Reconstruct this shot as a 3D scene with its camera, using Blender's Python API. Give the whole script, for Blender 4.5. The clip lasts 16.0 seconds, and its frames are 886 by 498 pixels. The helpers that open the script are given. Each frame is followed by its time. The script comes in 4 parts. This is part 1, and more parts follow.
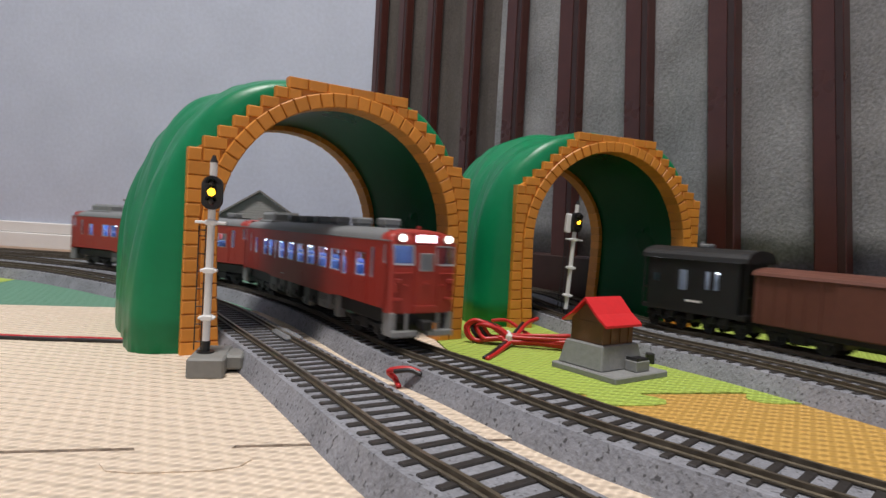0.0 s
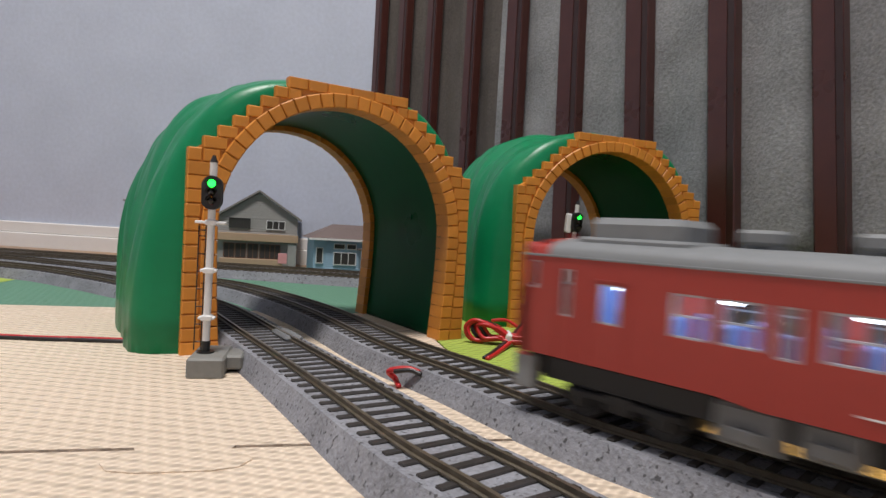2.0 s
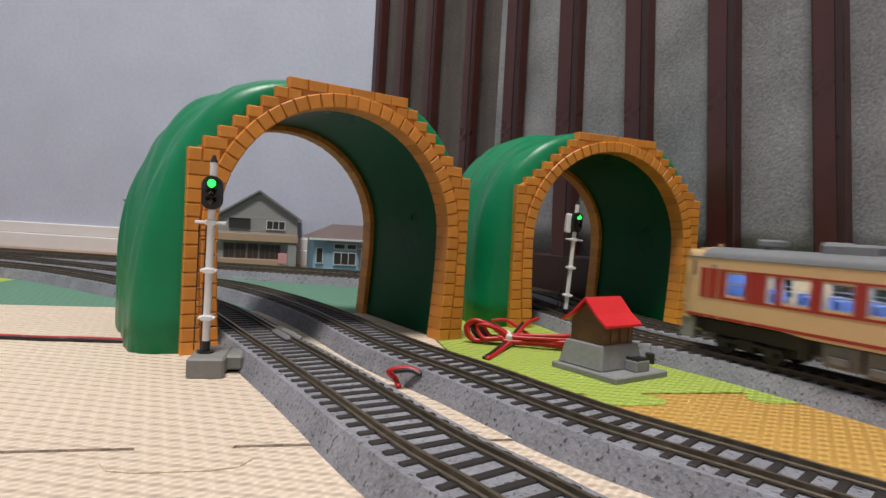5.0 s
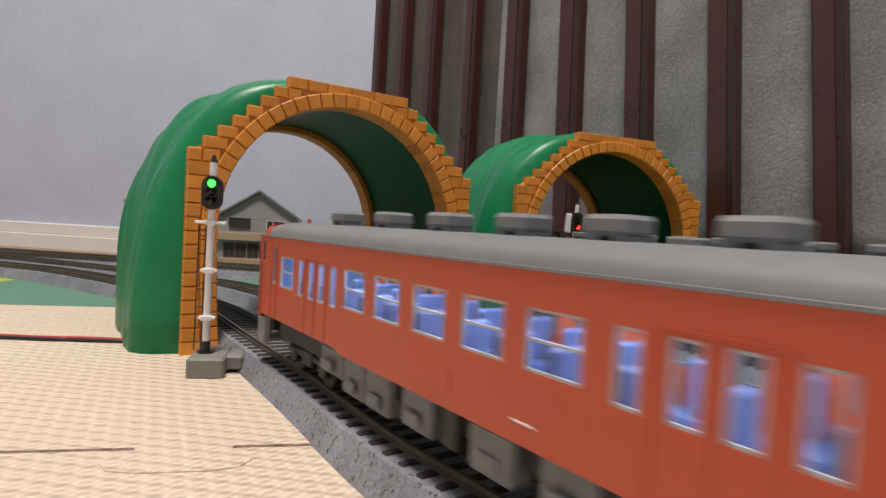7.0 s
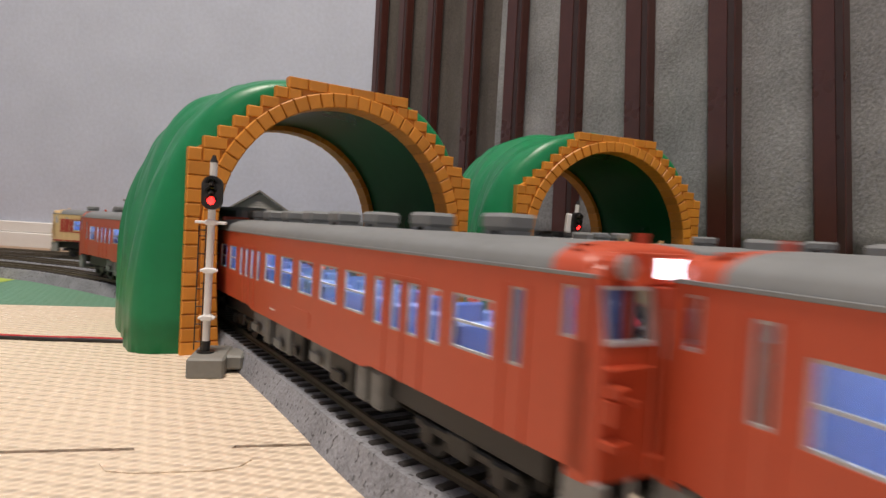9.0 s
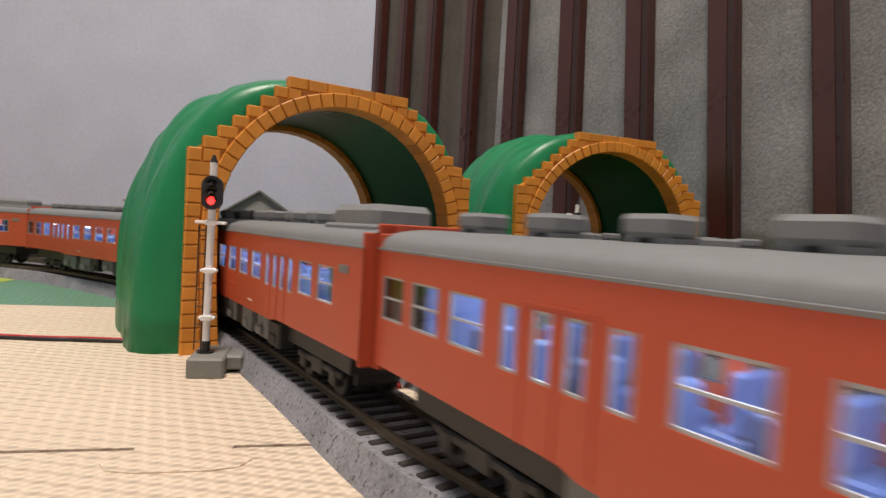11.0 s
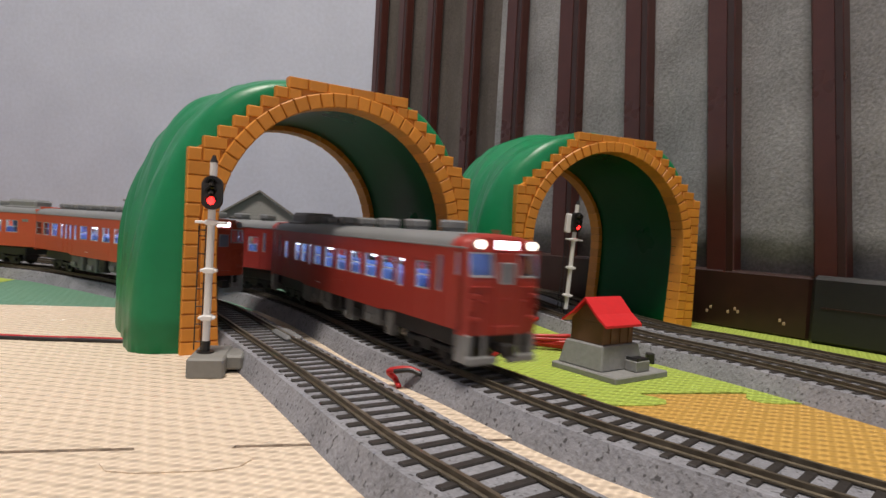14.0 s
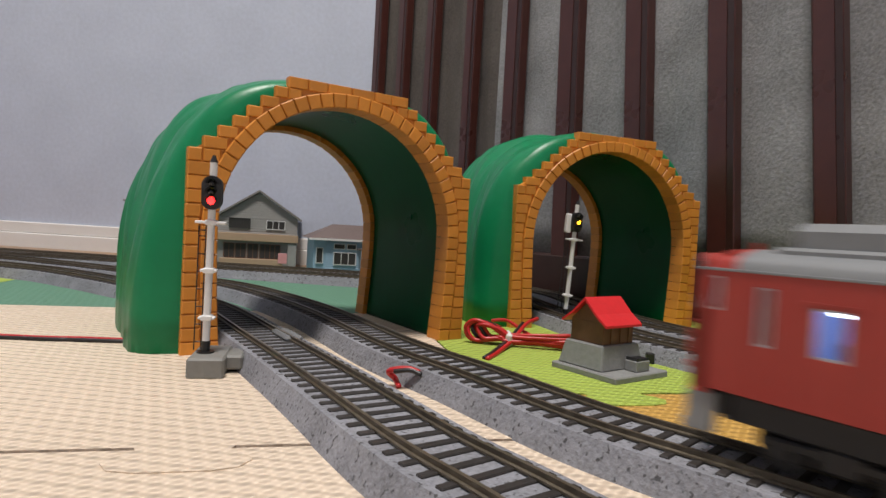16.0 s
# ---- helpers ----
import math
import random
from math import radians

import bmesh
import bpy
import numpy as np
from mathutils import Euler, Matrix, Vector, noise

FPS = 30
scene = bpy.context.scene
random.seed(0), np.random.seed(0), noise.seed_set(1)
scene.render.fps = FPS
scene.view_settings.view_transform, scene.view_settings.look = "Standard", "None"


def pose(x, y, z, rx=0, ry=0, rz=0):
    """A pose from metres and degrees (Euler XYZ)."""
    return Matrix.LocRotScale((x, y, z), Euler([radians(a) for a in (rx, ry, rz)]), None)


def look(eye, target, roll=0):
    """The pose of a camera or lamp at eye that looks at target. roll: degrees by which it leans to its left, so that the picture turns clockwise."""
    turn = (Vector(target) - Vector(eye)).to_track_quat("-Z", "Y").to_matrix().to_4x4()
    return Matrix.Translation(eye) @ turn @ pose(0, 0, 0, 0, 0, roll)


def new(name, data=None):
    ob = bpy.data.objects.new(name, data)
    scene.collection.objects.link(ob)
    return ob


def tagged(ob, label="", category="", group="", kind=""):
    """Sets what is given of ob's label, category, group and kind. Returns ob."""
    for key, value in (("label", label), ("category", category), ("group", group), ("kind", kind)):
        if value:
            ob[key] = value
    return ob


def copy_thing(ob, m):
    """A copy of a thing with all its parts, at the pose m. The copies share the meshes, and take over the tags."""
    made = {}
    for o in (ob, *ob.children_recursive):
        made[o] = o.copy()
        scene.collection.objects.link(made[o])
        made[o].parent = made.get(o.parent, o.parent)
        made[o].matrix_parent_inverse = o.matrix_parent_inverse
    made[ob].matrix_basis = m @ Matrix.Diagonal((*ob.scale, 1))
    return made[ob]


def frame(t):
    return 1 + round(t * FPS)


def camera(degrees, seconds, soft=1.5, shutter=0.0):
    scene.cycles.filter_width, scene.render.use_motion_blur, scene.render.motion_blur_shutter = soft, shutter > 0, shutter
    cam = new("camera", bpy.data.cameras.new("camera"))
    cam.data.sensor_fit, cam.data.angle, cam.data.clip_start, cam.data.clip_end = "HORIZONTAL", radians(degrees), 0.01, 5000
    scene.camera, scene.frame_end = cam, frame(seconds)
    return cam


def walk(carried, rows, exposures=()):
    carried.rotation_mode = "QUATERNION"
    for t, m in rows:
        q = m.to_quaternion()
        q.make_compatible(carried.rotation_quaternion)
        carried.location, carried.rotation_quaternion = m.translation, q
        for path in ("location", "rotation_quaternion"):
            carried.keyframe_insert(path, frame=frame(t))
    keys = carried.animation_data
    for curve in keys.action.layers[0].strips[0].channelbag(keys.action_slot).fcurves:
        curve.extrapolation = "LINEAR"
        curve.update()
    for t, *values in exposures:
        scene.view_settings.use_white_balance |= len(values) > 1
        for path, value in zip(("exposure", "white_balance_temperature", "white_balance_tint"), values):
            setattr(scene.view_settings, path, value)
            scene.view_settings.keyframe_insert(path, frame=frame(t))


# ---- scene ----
cam = camera(73.5, 16.0, soft=1.5, shutter=0.5)
EYE = Vector((0, 0, .0655))
VIEW = look(EYE, EYE + Vector((0, math.cos(radians(1.75)), -math.sin(radians(1.75)))), 3.3)
walk(cam, [(0, VIEW), (16, VIEW)],
     exposures=[(0, 0.0, 6480, 12), (4.2, 0.0, 6480, 12), (6.6, .03, 6800, 13), (8.5, .04, 7250, 14), (12.5, .04, 7250, 14), (14.5, 0.0, 6900, 13), (16, 0.0, 6650, 12)])

# ---- light: one ceiling lamp in a closed room ----
world = bpy.data.worlds.new("room_world")
world.use_nodes = True
world.node_tree.nodes["Background"].inputs[0].default_value = (.8, .85, 1, 1)
world.node_tree.nodes["Background"].inputs[1].default_value = .008
scene.world = world


def area_lamp(name, place, target, size, power, colour):
    data = bpy.data.lights.new(name, "AREA")
    data.shape, data.size, data.energy, data.color = "DISK", size, power, colour
    ob = new(name, data)
    ob.matrix_world = look(place, target)
    return ob


area_lamp("ceiling_lamp_light", (-.15, -.15, 2.28), (-.15, -.15, 0), .5, 55, (1, .965, .92))

RAIL = .0115          # height of the rail head
GAUGE = .0165


# ---- materials ----
def material(name, colour, rough=.5, metal=0.0, vary=.12, grain=400, stain=25, bump=.1, coat=0.0, island=False, glow=None, speck=None, gloss=.5):
    m = bpy.data.materials.new(name)
    m.use_nodes = True
    nt = m.node_tree
    b = nt.nodes["Principled BSDF"]
    b.inputs["Roughness"].default_value, b.inputs["Metallic"].default_value = rough, metal
    b.inputs["Coat Weight"].default_value, b.inputs["Specular IOR Level"].default_value = coat, gloss
    tc = nt.nodes.new("ShaderNodeTexCoord")
    fine, broad = nt.nodes.new("ShaderNodeTexNoise"), nt.nodes.new("ShaderNodeTexNoise")
    fine.inputs["Scale"].default_value, broad.inputs["Scale"].default_value = grain, stain
    fine.inputs["Detail"].default_value, broad.inputs["Detail"].default_value = 3, 4
    mix = nt.nodes.new("ShaderNodeMix")
    mix.data_type = "FLOAT"
    mix.inputs[0].default_value = .5
    for n in (fine, broad):
        nt.links.new(tc.outputs["Object"], n.inputs["Vector"])
    nt.links.new(fine.outputs["Fac"], mix.inputs[2])
    nt.links.new(broad.outputs["Fac"], mix.inputs[3])
    ramp = nt.nodes.new("ShaderNodeMapRange")
    ramp.inputs["From Min"].default_value, ramp.inputs["From Max"].default_value = .3, .7
    ramp.inputs["To Min"].default_value, ramp.inputs["To Max"].default_value = 1 - vary, 1 + vary
    nt.links.new(mix.outputs[0], ramp.inputs["Value"])
    hsv = nt.nodes.new("ShaderNodeHueSaturation")
    hsv.inputs["Color"].default_value = (*colour, 1)
    nt.links.new(ramp.outputs[0], hsv.inputs["Value"])
    out = hsv.outputs["Color"]
    if island:
        oi = nt.nodes.new("ShaderNodeObjectInfo")
        r2 = nt.nodes.new("ShaderNodeMapRange")
        r2.inputs["To Min"].default_value, r2.inputs["To Max"].default_value = .86, 1.12
        nt.links.new(oi.outputs["Random"], r2.inputs["Value"])
        h2 = nt.nodes.new("ShaderNodeHueSaturation")
        nt.links.new(out, h2.inputs["Color"])
        nt.links.new(r2.outputs[0], h2.inputs["Value"])
        out = h2.outputs["Color"]
    if speck:
        vo = nt.nodes.new("ShaderNodeTexNoise")
        vo.inputs["Scale"].default_value, vo.inputs["Detail"].default_value = speck[0], 1
        nt.links.new(tc.outputs["Object"], vo.inputs["Vector"])
        r3 = nt.nodes.new("ShaderNodeMapRange")
        r3.inputs["From Min"].default_value, r3.inputs["From Max"].default_value = speck[1], speck[1] + .1
        nt.links.new(vo.outputs["Fac"], r3.inputs["Value"])
        mx = nt.nodes.new("ShaderNodeMix")
        mx.data_type = "RGBA"
        nt.links.new(r3.outputs[0], mx.inputs[0])
        nt.links.new(out, mx.inputs[6])
        mx.inputs[7].default_value = (*speck[2], 1)
        out = mx.outputs[2]
    nt.links.new(out, b.inputs["Base Color"])
    if bump:
        bp = nt.nodes.new("ShaderNodeBump")
        bp.inputs["Strength"].default_value, bp.inputs["Distance"].default_value = bump, .0006
        nt.links.new(fine.outputs["Fac"], bp.inputs["Height"])
        nt.links.new(bp.outputs["Normal"], b.inputs["Normal"])
    rr = nt.nodes.new("ShaderNodeMapRange")
    rr.inputs["To Min"].default_value, rr.inputs["To Max"].default_value = max(.03, rough - .1), min(1, rough + .1)
    nt.links.new(broad.outputs["Fac"], rr.inputs["Value"])
    nt.links.new(rr.outputs[0], b.inputs["Roughness"])
    if glow:
        b.inputs["Emission Color"].default_value, b.inputs["Emission Strength"].default_value = (*glow[0], 1), glow[1]
    return m


def foam(name, colour):
    """Foam play mat with a woven relief, about 5 mm from bump to bump."""
    m = material(name, colour, .75, vary=.06, grain=900, stain=12, bump=0)
    nt = m.node_tree
    b = nt.nodes["Principled BSDF"]
    tc = nt.nodes.new("ShaderNodeTexCoord")
    mp = nt.nodes.new("ShaderNodeMapping")
    mp.inputs["Rotation"].default_value[2] = radians(-13)
    nt.links.new(tc.outputs["Object"], mp.inputs["Vector"])
    sep = nt.nodes.new("ShaderNodeSeparateXYZ")
    nt.links.new(mp.outputs[0], sep.inputs[0])
    waves = []
    for i, k in ((0, 2 * math.pi / .0100), (1, 2 * math.pi / .0064)):
        mu, si = nt.nodes.new("ShaderNodeMath"), nt.nodes.new("ShaderNodeMath")
        mu.operation, si.operation = "MULTIPLY", "SINE"
        mu.inputs[1].default_value = k
        nt.links.new(sep.outputs[i], mu.inputs[0])
        nt.links.new(mu.outputs[0], si.inputs[0])
        waves.append(si)
    pr = nt.nodes.new("ShaderNodeMath")
    pr.operation = "MULTIPLY"
    nt.links.new(waves[0].outputs[0], pr.inputs[0])
    nt.links.new(waves[1].outputs[0], pr.inputs[1])
    bp = nt.nodes.new("ShaderNodeBump")
    bp.inputs["Strength"].default_value, bp.inputs["Distance"].default_value = 1, .0016
    nt.links.new(pr.outputs[0], bp.inputs["Height"])
    nt.links.new(bp.outputs["Normal"], b.inputs["Normal"])
    return m


def glassy(name, colour=(.9, .95, 1), rough=.03):
    m = bpy.data.materials.new(name)
    m.use_nodes = True
    nt = m.node_tree
    nt.nodes.remove(nt.nodes["Principled BSDF"])
    out = nt.nodes["Material Output"]
    tr, gl, mx, fr = (nt.nodes.new(k) for k in ("ShaderNodeBsdfTransparent", "ShaderNodeBsdfGlossy", "ShaderNodeMixShader", "ShaderNodeLayerWeight"))
    tr.inputs[0].default_value = (*colour, 1)
    gl.inputs["Roughness"].default_value = rough
    fr.inputs["Blend"].default_value = .5
    po, mu = nt.nodes.new("ShaderNodeMath"), nt.nodes.new("ShaderNodeMath")
    po.operation, mu.operation = "POWER", "MULTIPLY_ADD"
    po.inputs[1].default_value = 5
    mu.inputs[1].default_value, mu.inputs[2].default_value = .45, .035
    nt.links.new(fr.outputs["Facing"], po.inputs[0])
    nt.links.new(po.outputs[0], mu.inputs[0])
    nt.links.new(mu.outputs[0], mx.inputs[0])
    nt.links.new(tr.outputs[0], mx.inputs[1])
    nt.links.new(gl.outputs[0], mx.inputs[2])
    nt.links.new(mx.outputs[0], out.inputs[0])
    return m


M = {
    "wallpaper": material("wallpaper", (.49, .53, .63), .85, vary=.09, grain=160, stain=11, bump=.3),
    "white_paint": material("white_paint", (.78, .76, .73), .45, vary=.03, bump=.03),
    "ceiling": material("ceiling_paint", (.8, .8, .78), .9, vary=.02),
    "wood_floor": material("wood_floor", (.33, .2, .11), .4, vary=.2, grain=60, stain=8),
    "cream": foam("cream_foam", (.80, .66, .51)),
    "green_mat": foam("green_foam", (.13, .30, .20)),
    "lime_mat": foam("lime_foam", (.42, .55, .09)),
    "yellow_mat": foam("yellow_foam", (.62, .36, .08)),
    "ballast": material("ballast_plastic", (.23, .235, .258), .8, vary=.35, grain=700, stain=60, bump=.9, speck=(600, .62, (.07, .07, .075))),
    "sleeper": material("sleeper_plastic", (.024, .02, .018), .6, vary=.25, grain=500, bump=.2, island=True),
    "rail": material("rail_metal", (.15, .125, .09), .42, .6, vary=.3, grain=300, stain=40, bump=.1),
    # Tunnel inside: same green plastic, with its shade put into a darker colour.
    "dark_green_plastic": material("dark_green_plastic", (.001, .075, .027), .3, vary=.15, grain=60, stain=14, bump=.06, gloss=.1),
    "green_plastic": material("green_plastic", (.003, .20, .078), .36, vary=.1, grain=120, stain=20, bump=.2, gloss=.3),
    "orange_plastic": material("orange_plastic", (.66, .255, .034), .45, vary=.08, grain=300, stain=30, bump=.12, island=True),
    "felt": material("grey_felt", (.24, .243, .25), .95, vary=.4, grain=420, stain=16, bump=.8),
    "felt_dark": material("dark_felt", (.10, .086, .077), .95, vary=.4, grain=420, stain=16, bump=.8),
    "lacquer": material("red_brown_lacquer", (.062, .018, .014), .3, vary=.2, grain=90, stain=10, bump=.05),
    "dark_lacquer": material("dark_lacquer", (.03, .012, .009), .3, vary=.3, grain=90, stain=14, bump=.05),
    "black": material("black_plastic", (.012, .012, .013), .4, vary=.2, bump=.05),
    "white_plastic": material("white_plastic", (.75, .75, .74), .45, vary=.04, bump=.03),
    "grey_plastic": material("grey_plastic", (.17, .175, .18), .55, vary=.15, grain=500, bump=.15),
    "base_grey": material("base_grey", (.21, .21, .195), .6, vary=.1, bump=.1),
    "wire_red": material("red_wire", (.5, .018, .02), .35, vary=.1, bump=0),
    "wire_black": material("black_wire", (.02, .018, .018), .35, vary=.1, bump=0),
    "hut_red": material("red_roof_plastic", (.68, .025, .03), .4, vary=.06, bump=.08),
    "hut_brown": material("brown_wall_plastic", (.14, .065, .03), .5, vary=.2, grain=300, bump=.15),
    "stone": material("stone_plastic", (.23, .235, .23), .7, vary=.15, grain=400, bump=.3),
    "red_body": material("red_train_paint", (.35, .036, .025), .4, vary=.05, grain=300, stain=30, bump=.03),
    "orange_body": material("orange_train_paint", (.49, .074, .031), .42, vary=.05, grain=300, stain=30, bump=.03),
    "cream_body": material("cream_train_paint", (.66, .46, .24), .42, vary=.05, bump=.03),
    "roof_grey": material("roof_grey", (.19, .2, .205), .6, vary=.12, grain=300, bump=.1),
    "plough_grey": material("plough_grey", (.25, .255, .25), .55, vary=.12, bump=.08),
    "under_grey": material("underframe_grey", (.17, .175, .172), .6, vary=.2, bump=.2),
    "under_black": material("underframe_black", (.014, .014, .014), .5, vary=.2, bump=.1),
    "seat_blue": material("blue_seat", (.09, .17, .42), .5, vary=.1, bump=.05),
    "inside": material("cabin_lining", (.72, .75, .8), .6, vary=.08, bump=.02),
    "cabin_light": material("cabin_light", (.9, .95, 1), .5, vary=0, bump=0, glow=((.88, .93, 1), 11)),
    "bulb_light": material("bulb_light", (1, 1, 1), .5, vary=0, bump=0, glow=((.9, .95, 1), 9)),
    "sign_light": material("sign_light", (.9, .9, 1), .5, vary=0, bump=0, glow=((.90, .82, 1), 4.5)),
    "head_light": material("head_light", (1, .95, .9), .5, vary=0, bump=0, glow=((1, .88, .78), 4)),
    "lamp_dark": material("lens_unlit", (.3, .3, .3), .15, vary=.05, bump=0),
    "frame_metal": material("window_frame_metal", (.42, .44, .46), .4, .3, vary=.08, bump=0),
    "caboose": material("black_caboose_paint", (.012, .013, .015), .42, vary=.2, bump=.1),
    "boxcar": material("brown_boxcar_paint", (.13, .045, .028), .55, vary=.14, grain=300, bump=.12),
    "siding": material("grey_siding", (.31, .305, .29), .65, vary=.1, bump=.1),
    "house_roof": material("house_roof", (.2, .19, .175), .7, vary=.15, bump=.15),
    "band": material("tan_band", (.42, .29, .19), .6, vary=.08, bump=.05),
    "house_dark": material("dark_interior", (.03, .028, .026), .7, vary=.1, bump=0),
    "blue_siding": material("blue_siding", (.30, .45, .58), .6, vary=.08, bump=.1),
    "brown_roof": material("brown_roof", (.16, .12, .11), .6, vary=.15, bump=.15),
    "pink": material("pink_board", (.66, .3, .3), .5, vary=.08, bump=0),
    "glass": glassy("clear_glass"),
    "tinted": glassy("dark_glass", (.7, .74, .78)),
    "lit_green": material("lit_green", (.05, .6, .15), .3, vary=0, bump=0, glow=((.01, 1, .06), 4)),
    "lit_yellow": material("lit_yellow", (.8, .5, .05), .3, vary=0, bump=0, glow=((1, .5, .02), 5)),
    "lit_red": material("lit_red", (.7, .03, .03), .3, vary=0, bump=0, glow=((1, .02, .02), 5)),
}


# ---- mesh helpers ----
def empty(name, m=None, **tags):
    ob = new(name)
    ob.empty_display_size = .01
    if m:
        ob.matrix_world = m
    return tagged(ob, **tags)


def mesh_of(bm, mat, smooth=False):
    me = bpy.data.meshes.new("mesh")
    bm.normal_update()
    bm.to_mesh(me)
    bm.free()
    for one in mat if isinstance(mat, (list, tuple)) else [mat]:
        me.materials.append(M[one])
    if smooth:
        for p in me.polygons:
            p.use_smooth = True
    return me


def part(name, bm, mat, parent=None, label="", smooth=False, **tags):
    ob = new(name, mesh_of(bm, mat, smooth))
    if parent:
        ob.parent = parent
    return tagged(ob, label=label, **tags)


def box(bm, x0, x1, y0, y1, z0, z1, bevel=0.0, m=None, mi=0):
    v = bmesh.ops.create_cube(bm, size=1)["verts"]
    for q in v:
        q.co = Vector((x0 + (q.co.x + .5) * (x1 - x0), y0 + (q.co.y + .5) * (y1 - y0), z0 + (q.co.z + .5) * (z1 - z0)))
    if bevel:
        e = list({e for q in v for e in q.link_edges})
        r = bmesh.ops.bevel(bm, geom=e, offset=bevel, segments=1, affect="EDGES", profile=.5)
        v = list({q for f in r["faces"] for q in f.verts} | {q for q in v if q.is_valid})
    if m:
        bmesh.ops.transform(bm, matrix=m, verts=[q for q in v if q.is_valid])
    if mi:
        for f in {f for q in v if q.is_valid for f in q.link_faces}:
            f.material_index = mi
    return bm


def boxed(x0, x1, y0, y1, z0, z1, bevel=0.0):
    return box(bmesh.new(), x0, x1, y0, y1, z0, z1, bevel)


def rod(bm, a, b, r, n=10, r2=None):
    a, b = Vector(a), Vector(b)
    d = b - a
    res = bmesh.ops.create_cone(bm, cap_ends=True, segments=n, radius1=r, radius2=r if r2 is None else r2, depth=d.length)
    bmesh.ops.transform(bm, matrix=Matrix.Translation((a + b) / 2) @ d.to_track_quat("Z", "Y").to_matrix().to_4x4(), verts=res["verts"])
    return bm


def rodded(a, b, r, n=10, r2=None):
    return rod(bmesh.new(), a, b, r, n, r2)


def sweep(bm, line, section, closed=False):
    """Sweeps a section of (side, up) points along a level line of Vectors."""
    rings, n = [], len(line)
    for i, p in enumerate(line):
        a, b = line[(i - 1) % n if closed else max(i - 1, 0)], line[(i + 1) % n if closed else min(i + 1, n - 1)]
        d = (b - a).normalized()
        side = Vector((d.y, -d.x, 0))
        rings.append([bm.verts.new(p + side * s + Vector((0, 0, u))) for s, u in section])
    k = len(section)
    for i in range(n if closed else n - 1):
        r0, r1 = rings[i], rings[(i + 1) % n]
        for j in range(k):
            bm.faces.new((r0[j], r0[(j + 1) % k], r1[(j + 1) % k], r1[j]))
    if not closed:
        bm.faces.new(rings[0][::-1])
        bm.faces.new(rings[-1])
    bmesh.ops.recalc_face_normals(bm, faces=bm.faces)
    return bm


def tube(bm, pts, r, n=7):
    """A round cord through points in space."""
    pts = [Vector(p) for p in pts]
    rings = []
    for i, p in enumerate(pts):
        d = (pts[min(i + 1, len(pts) - 1)] - pts[max(i - 1, 0)]).normalized()
        a = d.cross(Vector((0, 0, 1)))
        a = a.normalized() if a.length > 1e-4 else Vector((1, 0, 0))
        b = a.cross(d)
        rings.append([bm.verts.new(p + (a * math.cos(t) + b * math.sin(t)) * r) for t in (2 * math.pi * k / n for k in range(n))])
    for r0, r1 in zip(rings, rings[1:]):
        for j in range(n):
            bm.faces.new((r0[j], r0[(j + 1) % n], r1[(j + 1) % n], r1[j]))
    bm.faces.new(rings[0][::-1])
    bm.faces.new(rings[-1])
    bmesh.ops.recalc_face_normals(bm, faces=bm.faces)
    return bm


def spline(points, n=12, closed=False):
    p = [Vector((*q, 0)) if len(q) == 2 else Vector(q) for q in points]
    k, out = len(p), []
    for i in range(k if closed else k - 1):
        get = (lambda j: p[j % k]) if closed else (lambda j: p[max(0, min(k - 1, j))] if 0 <= j < k else 2 * p[0] - p[1] if j < 0 else 2 * p[-1] - p[-2])
        a, b, c, d = (get(i + j) for j in (-1, 0, 1, 2))
        for s in range(n):
            t = s / n
            out.append(.5 * (2 * b + (c - a) * t + (2 * a - 5 * b + 4 * c - d) * t * t + (3 * b - a - 3 * c + d) * t ** 3))
    if not closed:
        out.append(p[-1])
    return out


class Line:
    """A level line with places by distance along it; a closed one goes round and round."""

    def __init__(self, points, closed=False, zero=None):
        self.p, self.closed = spline(points, 12, closed), closed
        ring = self.p + [self.p[0]] if closed else self.p
        self.ring, self.d = ring, [0.0]
        for a, b in zip(ring, ring[1:]):
            self.d.append(self.d[-1] + (b - a).length)
        self.length = self.d[-1]
        self.zero = 0 if zero is None else self.d[12 * zero]
        self.xs = [q.x for q in ring]
        self.ys = [q.y for q in ring]

    def at(self, s):
        s += self.zero
        if self.closed:
            s %= self.length
        x, y = float(np.interp(s, self.d, self.xs)), float(np.interp(s, self.d, self.ys))
        if not self.closed and not 0 <= s <= self.length:
            a, b, over = (self.ring[1], self.ring[0], -s) if s < 0 else (self.ring[-2], self.ring[-1], s - self.length)
            e = (b - a).normalized() * over
            x, y = x + e.x, y + e.y
        return Vector((x, y, 0))

    def seat(self, s, half=.088, z=RAIL):
        """The pose of a car whose middle is at s, riding on two bogies, facing along the line."""
        a, b = self.at(s - half), self.at(s + half)
        c, d = (a + b) / 2, b - a
        return Matrix.Translation((c.x, c.y, z)) @ Matrix.Rotation(math.atan2(d.y, d.x), 4, "Z")


# ---- room ----
def wall(name, a, b, z1=2.4, thick=.1, mat="wallpaper", label="pale blue-grey wallpapered wall"):
    a, b = Vector((*a, 0)), Vector((*b, 0))
    d = b - a
    m = Matrix.Translation(a) @ Matrix.Rotation(math.atan2(d.y, d.x), 4, "Z")
    ob = part(name, boxed(0, d.length, 0, thick, -.012, z1), mat, kind="structure", label=label, category="wall")
    ob.matrix_world = m
    return ob


